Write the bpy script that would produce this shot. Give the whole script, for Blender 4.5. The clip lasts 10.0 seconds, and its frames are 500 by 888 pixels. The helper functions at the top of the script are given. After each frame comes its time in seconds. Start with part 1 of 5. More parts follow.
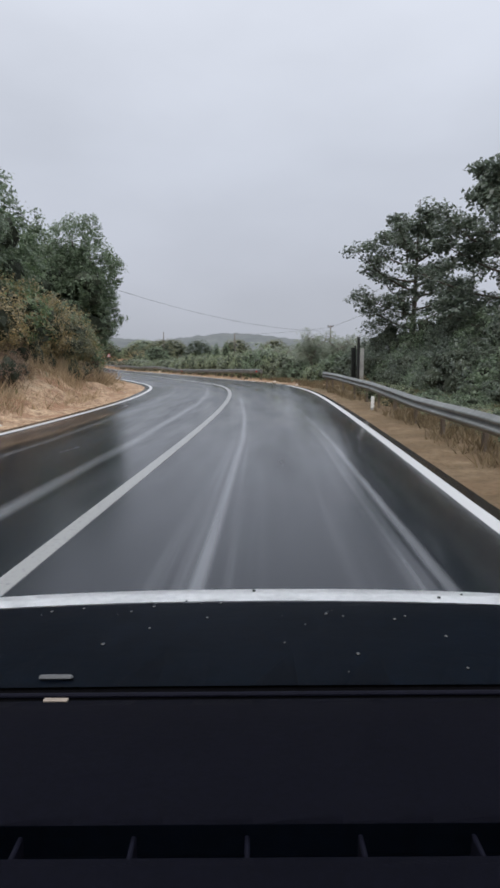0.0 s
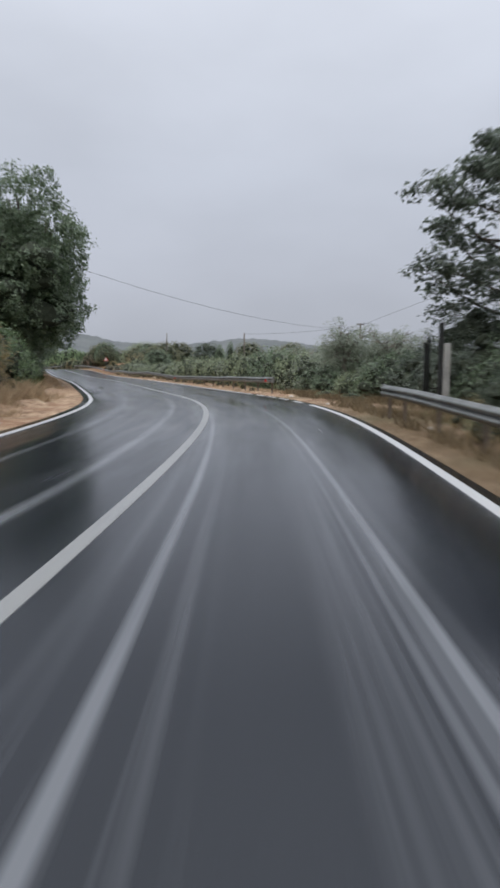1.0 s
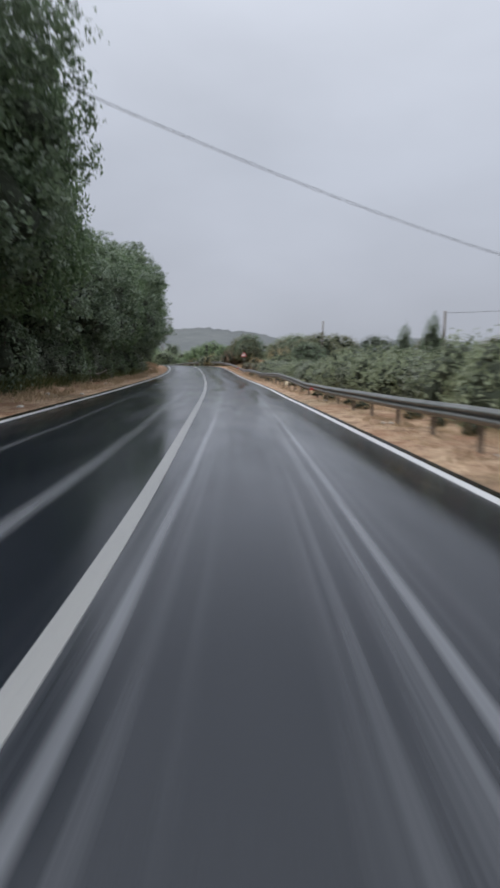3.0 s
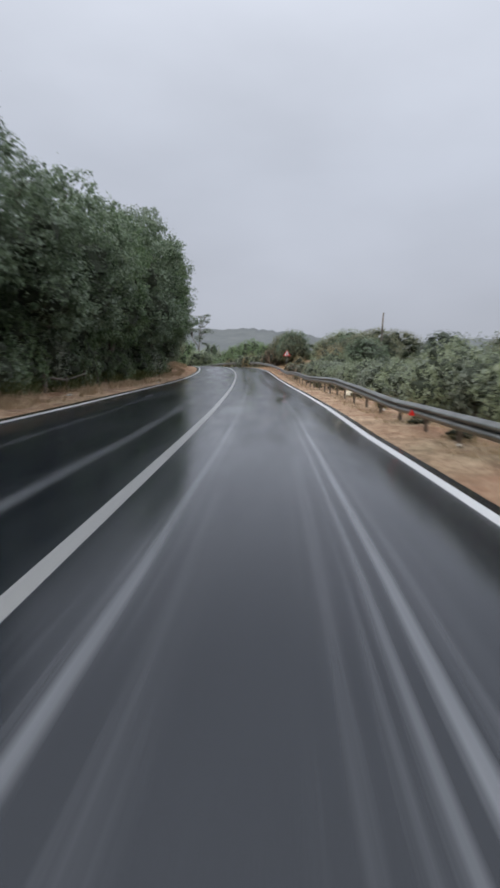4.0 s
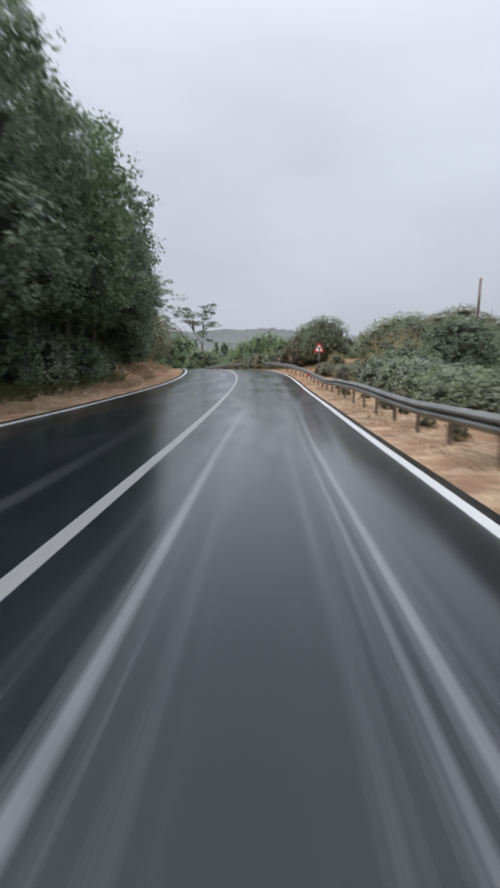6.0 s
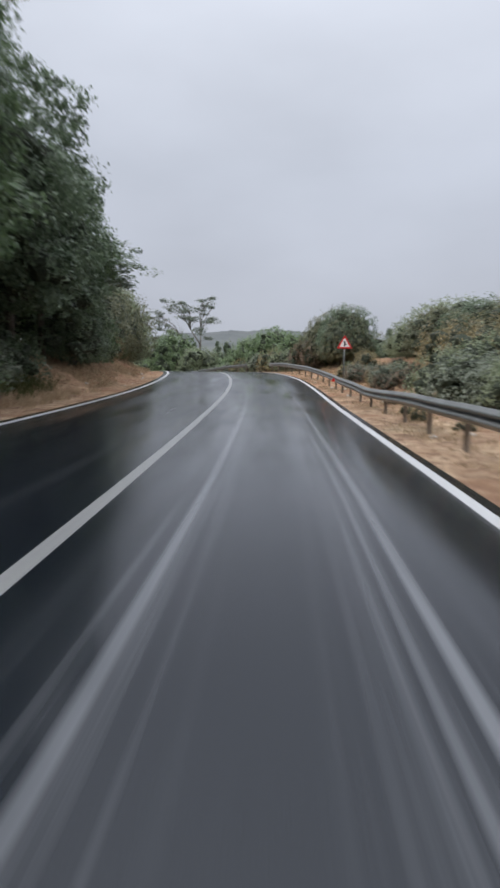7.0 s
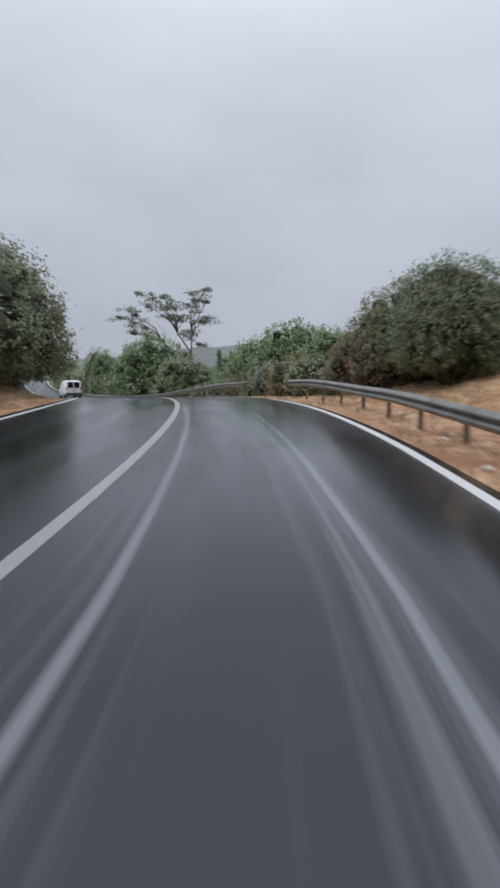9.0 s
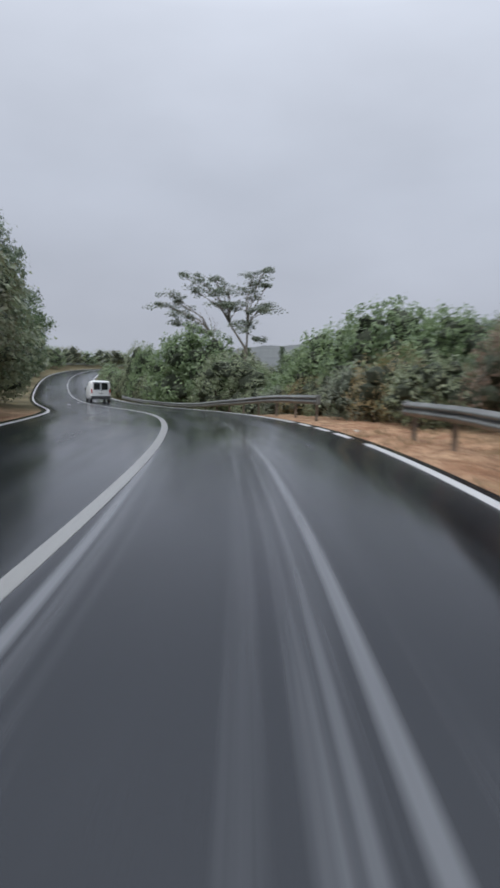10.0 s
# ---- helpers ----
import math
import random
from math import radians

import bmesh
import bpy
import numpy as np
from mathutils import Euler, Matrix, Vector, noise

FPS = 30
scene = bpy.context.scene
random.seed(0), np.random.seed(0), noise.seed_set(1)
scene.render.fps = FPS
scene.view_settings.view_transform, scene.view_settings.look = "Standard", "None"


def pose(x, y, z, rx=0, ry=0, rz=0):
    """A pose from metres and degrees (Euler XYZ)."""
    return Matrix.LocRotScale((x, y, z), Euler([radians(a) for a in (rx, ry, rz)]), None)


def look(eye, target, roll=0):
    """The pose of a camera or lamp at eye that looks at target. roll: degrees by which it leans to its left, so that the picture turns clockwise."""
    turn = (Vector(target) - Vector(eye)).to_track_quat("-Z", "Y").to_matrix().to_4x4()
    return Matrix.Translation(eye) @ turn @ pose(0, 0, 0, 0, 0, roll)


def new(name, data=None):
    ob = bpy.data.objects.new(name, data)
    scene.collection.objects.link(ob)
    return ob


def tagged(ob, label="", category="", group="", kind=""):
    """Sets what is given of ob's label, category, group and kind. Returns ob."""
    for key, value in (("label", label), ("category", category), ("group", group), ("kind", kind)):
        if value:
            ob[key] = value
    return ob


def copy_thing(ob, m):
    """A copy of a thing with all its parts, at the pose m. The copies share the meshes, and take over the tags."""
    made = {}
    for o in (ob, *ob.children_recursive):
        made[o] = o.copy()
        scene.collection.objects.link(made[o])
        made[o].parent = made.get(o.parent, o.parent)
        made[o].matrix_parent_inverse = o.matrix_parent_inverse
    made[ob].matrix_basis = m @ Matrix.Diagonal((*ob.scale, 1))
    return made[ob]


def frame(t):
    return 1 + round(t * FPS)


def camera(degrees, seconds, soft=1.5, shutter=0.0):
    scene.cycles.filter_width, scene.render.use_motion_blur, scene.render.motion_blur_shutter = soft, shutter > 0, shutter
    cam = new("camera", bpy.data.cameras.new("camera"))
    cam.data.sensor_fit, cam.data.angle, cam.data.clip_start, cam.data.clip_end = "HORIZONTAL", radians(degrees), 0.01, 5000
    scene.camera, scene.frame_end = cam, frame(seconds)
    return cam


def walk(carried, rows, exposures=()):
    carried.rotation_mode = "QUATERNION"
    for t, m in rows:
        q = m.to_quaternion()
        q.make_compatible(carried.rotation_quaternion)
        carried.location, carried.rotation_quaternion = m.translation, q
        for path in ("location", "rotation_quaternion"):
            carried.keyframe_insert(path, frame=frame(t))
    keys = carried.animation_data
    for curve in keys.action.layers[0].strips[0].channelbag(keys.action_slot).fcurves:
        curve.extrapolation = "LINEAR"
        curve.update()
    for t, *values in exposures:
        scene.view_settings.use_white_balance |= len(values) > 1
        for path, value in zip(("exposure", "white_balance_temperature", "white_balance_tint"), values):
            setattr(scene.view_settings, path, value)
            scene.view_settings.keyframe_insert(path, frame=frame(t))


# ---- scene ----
# ---- camera ----
cam = camera(45.73, 10.0, soft=2.9, shutter=0.6)
walk(cam, [
    (0.0, pose(1.508, -0.000, 1.200, 82.311, 0.426, 2.062)),
    (0.034, pose(1.508, -0.000, 1.200, 82.311, 0.426, 2.062)),
    (0.1, pose(1.518, 1.172, 1.201, 82.333, 0.373, 2.063)),
    (0.2, pose(1.535, 2.345, 1.200, 82.357, 0.318, 2.157)),
    (0.3, pose(1.555, 3.520, 1.199, 82.387, 0.265, 2.317)),
    (0.4, pose(1.575, 4.701, 1.198, 82.429, 0.215, 2.514)),
    (0.5, pose(1.589, 5.890, 1.196, 82.479, 0.174, 2.709)),
    (1.0, pose(1.556, 11.940, 1.191, 82.861, 0.061, 3.665)),
    (1.5, pose(1.214, 18.082, 1.221, 83.009, -0.349, 5.882)),
    (2.0, pose(0.562, 24.113, 1.286, 83.249, -0.945, 9.352)),
    (2.5, pose(-0.382, 29.940, 1.322, 82.855, -1.244, 13.674)),
    (2.9, pose(-1.523, 34.437, 1.325, 82.646, -1.348, 18.440)),
    (3.3, pose(-2.881, 38.781, 1.329, 82.593, -1.345, 21.792)),
    (3.7, pose(-4.357, 43.021, 1.351, 82.597, -1.334, 23.262)),
    (4.0, pose(-5.542, 46.163, 1.379, 82.605, -1.380, 23.743)),
    (4.5, pose(-7.632, 51.360, 1.431, 82.535, -1.551, 24.660)),
    (5.0, pose(-9.705, 56.509, 1.467, 82.662, -1.540, 25.113)),
    (5.5, pose(-11.804, 61.570, 1.496, 82.664, -1.047, 25.444)),
    (5.9, pose(-13.508, 65.573, 1.521, 82.648, -0.828, 25.585)),
    (6.3, pose(-15.233, 69.548, 1.541, 82.610, -0.749, 25.832)),
    (6.7, pose(-16.985, 73.516, 1.553, 82.668, -0.714, 26.114)),
    (7.0, pose(-18.317, 76.504, 1.565, 82.781, -0.658, 26.282)),
    (7.5, pose(-20.566, 81.509, 1.606, 83.016, -0.515, 26.568)),
    (8.0, pose(-22.850, 86.583, 1.676, 83.248, -0.088, 26.816)),
    (8.5, pose(-25.185, 91.728, 1.774, 83.547, 0.327, 27.010)),
    (9.0, pose(-27.613, 96.886, 1.921, 84.074, 0.118, 27.968)),
    (9.5, pose(-30.171, 102.024, 2.129, 84.350, -0.733, 30.602)),
    (10.0, pose(-33.165, 106.955, 2.353, 83.902, -1.082, 34.316)),
], exposures=((0, -0.03, 6500, 10), (2.0, -0.18, 6420, 10), (4.0, -0.10, 6440, 10), (5.0, 0.05, 6480, 10), (5.7, 0.12, 6480, 10), (7.0, -0.03, 6440, 10), (8.5, -0.12, 6390, 10), (10.0, -0.15, 6340, 10)))

# ---- light ----
world = bpy.data.worlds.new("overcast_sky")
scene.world = world
world.use_nodes = True
wn, wl = world.node_tree.nodes, world.node_tree.links
wn.clear()
w_out = wn.new("ShaderNodeOutputWorld")
w_bg = wn.new("ShaderNodeBackground")
w_sky = wn.new("ShaderNodeTexSky")
w_sky.sky_type = 'NISHITA'
w_sky.sun_disc = False
w_sky.sun_elevation = radians(52)
w_sky.sun_rotation = radians(200)
w_sky.dust_density = 6.0
w_dim = wn.new("ShaderNodeVectorMath")
w_dim.operation = 'SCALE'
w_dim.inputs["Scale"].default_value = 0.10
w_co = wn.new("ShaderNodeTexCoord")
w_sep = wn.new("ShaderNodeSeparateXYZ")
w_ramp = wn.new("ShaderNodeValToRGB")
w_ramp.color_ramp.elements[0].position = 0.0
w_ramp.color_ramp.elements[0].color = (0.50, 0.53, 0.60, 1)
w_ramp.color_ramp.elements[1].position = 1.0
w_ramp.color_ramp.elements[1].color = (2.4, 2.54, 2.78, 1)
for pos, col in ((0.12, (0.55, 0.58, 0.66, 1)), (0.3, (0.625, 0.665, 0.755, 1)), (0.5, (0.80, 0.845, 0.945, 1)), (0.7, (1.55, 1.64, 1.80, 1))):
    e = w_ramp.color_ramp.elements.new(pos)
    e.color = col
w_noise = wn.new("ShaderNodeTexNoise")
w_noise.inputs["Scale"].default_value = 2.2
w_noise.inputs["Detail"].default_value = 5.0
w_noise.inputs["Roughness"].default_value = 0.45
w_map = wn.new("ShaderNodeMapping")
w_map.inputs["Scale"].default_value = (1.0, 1.0, 2.2)
w_rng = wn.new("ShaderNodeMapRange")
w_rng.inputs["From Min"].default_value = 0.3
w_rng.inputs["From Max"].default_value = 0.7
w_rng.inputs["To Min"].default_value = 0.90
w_rng.inputs["To Max"].default_value = 1.08
w_mul = wn.new("ShaderNodeVectorMath")
w_mul.operation = 'SCALE'
w_mix = wn.new("ShaderNodeMix")
w_mix.data_type = 'RGBA'
w_mix.inputs["Factor"].default_value = 0.93
wl.new(w_co.outputs["Generated"], w_sep.inputs[0])
wl.new(w_sep.outputs["Z"], w_ramp.inputs["Fac"])
wl.new(w_co.outputs["Generated"], w_map.inputs["Vector"])
wl.new(w_map.outputs[0], w_noise.inputs["Vector"])
wl.new(w_noise.outputs["Fac"], w_rng.inputs["Value"])
wl.new(w_ramp.outputs["Color"], w_mul.inputs[0])
wl.new(w_rng.outputs["Result"], w_mul.inputs["Scale"])
wl.new(w_sky.outputs["Color"], w_dim.inputs[0])
wl.new(w_dim.outputs[0], w_mix.inputs["A"])
wl.new(w_mul.outputs[0], w_mix.inputs["B"])
wl.new(w_mix.outputs["Result"], w_bg.inputs["Color"])
wl.new(w_bg.outputs[0], w_out.inputs["Surface"])
sun_data = bpy.data.lights.new("sun", 'SUN')
sun_data.energy = 1.3
sun_data.angle = radians(40)
sun_data.color = (1.0, 0.97, 0.93)
sun = new("sun", sun_data)
sun.matrix_world = look((0, 0, 60), (14, 38, 0))


# ---- materials ----
def material(name, rough=0.7, metal=0.0, spec=0.5):
    m = bpy.data.materials.new(name)
    m.use_nodes = True
    b = m.node_tree.nodes["Principled BSDF"]
    b.inputs["Roughness"].default_value = rough
    b.inputs["Metallic"].default_value = metal
    b.inputs["Specular IOR Level"].default_value = spec
    return m, m.node_tree.nodes, m.node_tree.links, b


def noise_fac(n, l, scale, detail=4.0, coord="Object", stretch=None, rough=0.55):
    co = n.new("ShaderNodeTexCoord")
    t = n.new("ShaderNodeTexNoise")
    t.inputs["Scale"].default_value = scale
    t.inputs["Detail"].default_value = detail
    t.inputs["Roughness"].default_value = rough
    if stretch:
        mp = n.new("ShaderNodeMapping")
        mp.inputs["Scale"].default_value = stretch
        l.new(co.outputs[coord], mp.inputs["Vector"])
        l.new(mp.outputs[0], t.inputs["Vector"])
    else:
        l.new(co.outputs[coord], t.inputs["Vector"])
    return t.outputs["Fac"]


def ramp(n, l, fac, stops):
    r = n.new("ShaderNodeValToRGB")
    els = r.color_ramp.elements
    while len(els) < len(stops):
        els.new(0.5)
    for e, (pos, c) in zip(els, stops):
        e.position = pos
        e.color = (*c, 1) if len(c) == 3 else c
    l.new(fac, r.inputs["Fac"])
    return r.outputs["Color"]


def mixed(n, l, fac, a, b, mode='MIX'):
    m = n.new("ShaderNodeMix")
    m.data_type = 'RGBA'
    m.blend_type = mode
    for sock, val in (("Factor", fac), ("A", a), ("B", b)):
        if isinstance(val, (int, float)):
            m.inputs[sock].default_value = val
        elif isinstance(val, tuple):
            m.inputs[sock].default_value = (*val, 1)
        else:
            l.new(val, m.inputs[sock])
    return m.outputs["Result"]


def bump(n, l, b, height, strength, dist):
    k = n.new("ShaderNodeBump")
    k.inputs["Strength"].default_value = strength
    k.inputs["Distance"].default_value = dist
    l.new(height, k.inputs["Height"])
    l.new(k.outputs[0], b.inputs["Normal"])


def surface(name, stops, scale, rough=0.7, metal=0.0, spec=0.5, fine=40.0, bump_s=0.3, bump_d=0.01, coord="Object"):
    """A plain weathered surface: colour from coarse and fine noise, fine relief."""
    m, n, l, b = material(name, rough, metal, spec)
    c = ramp(n, l, noise_fac(n, l, scale, 5, coord), stops)
    f = noise_fac(n, l, fine, 3, coord)
    c = mixed(n, l, 0.35, c, ramp(n, l, f, [(0.3, (0.25, 0.25, 0.25)), (0.7, (0.85, 0.85, 0.85))]), 'OVERLAY')
    l.new(c, b.inputs["Base Color"])
    bump(n, l, b, f, bump_s, bump_d)
    return m


def foliage(name, dark, mid, light, rough=0.34):
    """Leaves: every leaf its own tone, with some light passing through."""
    m, n, l, b = material(name, rough, 0, 0.5)
    g = n.new("ShaderNodeNewGeometry")
    c = ramp(n, l, g.outputs["Random Per Island"], [(0.0, dark), (0.55, mid), (1.0, light)])
    big = noise_fac(n, l, 0.7, 2)
    c = mixed(n, l, ramp(n, l, big, [(0.35, (0, 0, 0)), (0.7, (1, 1, 1))]), c, mixed(n, l, 0.6, c, light))
    l.new(c, b.inputs["Base Color"])
    t = n.new("ShaderNodeBsdfTranslucent")
    l.new(c, t.inputs["Color"])
    s = n.new("ShaderNodeMixShader")
    s.inputs[0].default_value = 0.42
    l.new(b.outputs[0], s.inputs[1])
    l.new(t.outputs[0], s.inputs[2])
    l.new(s.outputs[0], n["Material Output"].inputs["Surface"])
    return m


def band(n, l, x, centre, half, soft):
    """1 within half of centre, fading over soft."""
    a = n.new("ShaderNodeMath")
    a.operation = 'SUBTRACT'
    l.new(x, a.inputs[0])
    a.inputs[1].default_value = centre
    ab = n.new("ShaderNodeMath")
    ab.operation = 'ABSOLUTE'
    l.new(a.outputs[0], ab.inputs[0])
    r = n.new("ShaderNodeMapRange")
    r.inputs["From Min"].default_value = half
    r.inputs["From Max"].default_value = half + soft
    r.inputs["To Min"].default_value = 1.0
    r.inputs["To Max"].default_value = 0.0
    l.new(ab.outputs[0], r.inputs["Value"])
    return r.outputs["Result"]


def math2(n, l, op, a, b):
    k = n.new("ShaderNodeMath")
    k.operation = op
    for i, val in enumerate((a, b)):
        if isinstance(val, (int, float)):
            k.inputs[i].default_value = val
        else:
            l.new(val, k.inputs[i])
    return k.outputs[0]


def make_asphalt():
    """Wet dark asphalt. UV: metres across and along the road. Tyre tracks hold thin streaks of water, their sky sheen
    put into the colour.
    """
    m, n, l, b = material("wet_asphalt", 0.3, 0, 0.34)
    uv = n.new("ShaderNodeTexCoord")
    sep = n.new("ShaderNodeSeparateXYZ")
    l.new(uv.outputs["UV"], sep.inputs[0])
    tr = n.new("ShaderNodeUVMap")
    tr.uv_map = "Track"
    tsep = n.new("ShaderNodeSeparateXYZ")
    l.new(tr.outputs["UV"], tsep.inputs[0])
    wob = noise_fac(n, l, 1.0, 2, "UV", (0.0, 0.06, 1))
    x = math2(n, l, 'ADD', tsep.outputs["X"], math2(n, l, 'MULTIPLY', math2(n, l, 'SUBTRACT', wob, 0.5), 0.22))
    x2 = math2(n, l, 'ADD', sep.outputs["X"], math2(n, l, 'MULTIPLY', math2(n, l, 'SUBTRACT', wob, 0.5), 0.8))
    fade = n.new("ShaderNodeMapRange")
    fade.inputs["From Min"].default_value = 40.0
    fade.inputs["From Max"].default_value = 80.0
    fade.inputs["To Min"].default_value = 1.0
    fade.inputs["To Max"].default_value = 0.12
    l.new(sep.outputs["Y"], fade.inputs["Value"])
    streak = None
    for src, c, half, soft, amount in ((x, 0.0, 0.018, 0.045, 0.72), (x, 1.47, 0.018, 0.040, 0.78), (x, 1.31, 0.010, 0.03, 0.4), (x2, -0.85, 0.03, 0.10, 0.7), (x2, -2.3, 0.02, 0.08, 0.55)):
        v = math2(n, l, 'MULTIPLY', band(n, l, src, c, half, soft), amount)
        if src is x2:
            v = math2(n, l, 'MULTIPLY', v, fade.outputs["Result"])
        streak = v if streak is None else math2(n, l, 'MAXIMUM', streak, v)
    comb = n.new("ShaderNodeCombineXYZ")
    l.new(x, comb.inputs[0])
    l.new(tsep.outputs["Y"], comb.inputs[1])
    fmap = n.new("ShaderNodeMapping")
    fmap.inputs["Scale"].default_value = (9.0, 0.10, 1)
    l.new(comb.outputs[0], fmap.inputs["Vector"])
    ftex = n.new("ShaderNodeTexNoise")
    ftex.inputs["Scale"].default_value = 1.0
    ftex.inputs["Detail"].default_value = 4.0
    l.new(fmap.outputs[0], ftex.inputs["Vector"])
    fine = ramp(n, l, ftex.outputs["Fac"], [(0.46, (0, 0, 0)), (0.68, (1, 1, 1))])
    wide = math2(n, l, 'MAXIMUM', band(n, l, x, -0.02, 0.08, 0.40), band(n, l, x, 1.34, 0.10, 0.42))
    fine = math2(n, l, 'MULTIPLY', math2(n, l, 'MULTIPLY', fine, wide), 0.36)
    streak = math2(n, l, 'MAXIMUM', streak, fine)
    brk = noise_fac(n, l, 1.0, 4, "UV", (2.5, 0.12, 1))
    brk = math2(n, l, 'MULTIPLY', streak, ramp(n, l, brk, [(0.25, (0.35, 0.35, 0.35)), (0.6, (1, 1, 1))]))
    grain = noise_fac(n, l, 170.0, 2, "UV")
    patch = noise_fac(n, l, 0.5, 5, "UV", (1.0, 0.35, 1))
    base = ramp(n, l, patch, [(0.3, (0.007, 0.009, 0.013)), (0.7, (0.015, 0.0175, 0.023))])
    base = mixed(n, l, 0.5, base, ramp(n, l, grain, [(0.3, (0.2, 0.2, 0.2)), (0.75, (0.75, 0.75, 0.75))]), 'OVERLAY')
    # pale base colour along the streaks stands in for sky sheen on water
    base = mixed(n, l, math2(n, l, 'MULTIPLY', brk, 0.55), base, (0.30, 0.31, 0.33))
    l.new(base, b.inputs["Base Color"])
    film = noise_fac(n, l, 0.9, 5, "UV", (1.6, 0.22, 1))
    rg = n.new("ShaderNodeMapRange")
    rg.inputs["From Min"].default_value = 0.3
    rg.inputs["From Max"].default_value = 0.7
    rg.inputs["To Min"].default_value = 0.12
    rg.inputs["To Max"].default_value = 0.28
    l.new(film, rg.inputs["Value"])
    l.new(math2(n, l, 'SUBTRACT', rg.outputs["Result"], math2(n, l, 'MULTIPLY', wide, 0.05)), b.inputs["Roughness"])
    bump(n, l, b, grain, 0.05, 0.003)
    return m


def make_paint(name, light, wear):
    """Road marking paint, worn through to the asphalt in specks."""
    m, n, l, b = material(name, 0.35)
    w = noise_fac(n, l, 26.0, 5, "UV", None, 0.7)
    big = noise_fac(n, l, 1.0, 3, "UV", (1.0, 0.25, 1))
    w = math2(n, l, 'ADD', w, math2(n, l, 'MULTIPLY', big, 0.25))
    c = ramp(n, l, w, [(wear, (0.09, 0.09, 0.10)), (wear + 0.12, light)])
    l.new(c, b.inputs["Base Color"])
    bump(n, l, b, w, 0.25, 0.004)
    return m


def make_verge():
    """Trodden dry straw and sandy soil; low green growth away from the asphalt and round the far bend. UV: metres across and along."""
    m, n, l, b = material("dry_verge", 0.88, 0, 0.25)
    uv = n.new("ShaderNodeTexCoord")
    sep = n.new("ShaderNodeSeparateXYZ")
    l.new(uv.outputs["UV"], sep.inputs[0])
    across = math2(n, l, 'ABSOLUTE', sep.outputs["X"], 0.0)
    fine = noise_fac(n, l, 16.0, 6, "Object", None, 0.75)
    clod = noise_fac(n, l, 4.5, 5, "Object", None, 0.65)
    mid = noise_fac(n, l, 1.3, 5)
    far = noise_fac(n, l, 0.22, 3)
    c = ramp(n, l, mid, [(0.25, (0.19, 0.125, 0.085)), (0.45, (0.39, 0.265, 0.175)), (0.75, (0.54, 0.41, 0.285))])
    c = mixed(n, l, ramp(n, l, clod, [(0.38, (0.8, 0.8, 0.8)), (0.52, (0, 0, 0))]), c, (0.15, 0.088, 0.055))
    c = mixed(n, l, ramp(n, l, clod, [(0.56, (0, 0, 0)), (0.7, (0.7, 0.7, 0.7))]), c, (0.60, 0.48, 0.34))
    c = mixed(n, l, 0.7, c, ramp(n, l, fine, [(0.3, (0.12, 0.11, 0.10)), (0.7, (0.88, 0.86, 0.82))]), 'OVERLAY')
    soil = noise_fac(n, l, 0.8, 4, "Object", None, 0.65)
    c = mixed(n, l, ramp(n, l, soil, [(0.48, (0, 0, 0)), (0.62, (0.75, 0.75, 0.75))]), c, mixed(n, l, fine, (0.15, 0.078, 0.045), (0.35, 0.19, 0.11)))
    # darker brown turf on the outer side at the start, redder soil further on
    def span(x, a, z):
        k = n.new("ShaderNodeMapRange")
        k.inputs["From Min"].default_value = a
        k.inputs["From Max"].default_value = z
        l.new(x, k.inputs["Value"])
        return k.outputs["Result"]
    turf = math2(n, l, 'MULTIPLY', math2(n, l, 'MULTIPLY', span(sep.outputs["Y"], 36.0, 26.0), span(sep.outputs["X"], 0.0, 1.0)), ramp(n, l, mid, [(0.40, (1, 1, 1)), (0.62, (0.8, 0.8, 0.8))]))
    c = mixed(n, l, math2(n, l, 'MULTIPLY', turf, 0.92), c, mixed(n, l, fine, (0.05, 0.040, 0.022), (0.19, 0.125, 0.065)))
    c = mixed(n, l, math2(n, l, 'MULTIPLY', span(sep.outputs["Y"], 92.0, 106.0), 0.7), c, (0.98, 0.82, 0.72), 'MULTIPLY')
    # low green and brown growth
    edge = math2(n, l, 'ADD', across, math2(n, l, 'MULTIPLY', math2(n, l, 'SUBTRACT', mid, 0.5), 3.2))
    g = n.new("ShaderNodeMapRange")
    g.inputs["From Min"].default_value = 5.9
    g.inputs["From Max"].default_value = 7.2
    l.new(edge, g.inputs["Value"])
    h = n.new("ShaderNodeMapRange")
    h.inputs["From Min"].default_value = 128.0
    h.inputs["From Max"].default_value = 146.0
    l.new(math2(n, l, 'ADD', sep.outputs["Y"], math2(n, l, 'MULTIPLY', math2(n, l, 'SUBTRACT', clod, 0.5), 22.0)), h.inputs["Value"])
    dry = band(n, l, sep.outputs["Y"], 111.0, 8.0, 6.0)
    grow = math2(n, l, 'MULTIPLY', g.outputs["Result"], math2(n, l, 'SUBTRACT', 1.0, math2(n, l, 'MULTIPLY', dry, 0.85)))
    grow = math2(n, l, 'MAXIMUM', grow, math2(n, l, 'MULTIPLY', h.outputs["Result"], 0.97))
    patch = ramp(n, l, far, [(0.54, (0, 0, 0)), (0.7, (0.6, 0.6, 0.6))])
    grow = math2(n, l, 'MAXIMUM', math2(n, l, 'MULTIPLY', grow, 0.9), patch)
    c = mixed(n, l, grow, c, mixed(n, l, fine, (0.045, 0.05, 0.022), (0.17, 0.155, 0.085)))
    l.new(c, b.inputs["Base Color"])
    bump(n, l, b, math2(n, l, 'ADD', fine, math2(n, l, 'MULTIPLY', clod, 1.5)), 0.9, 0.05)
    return m


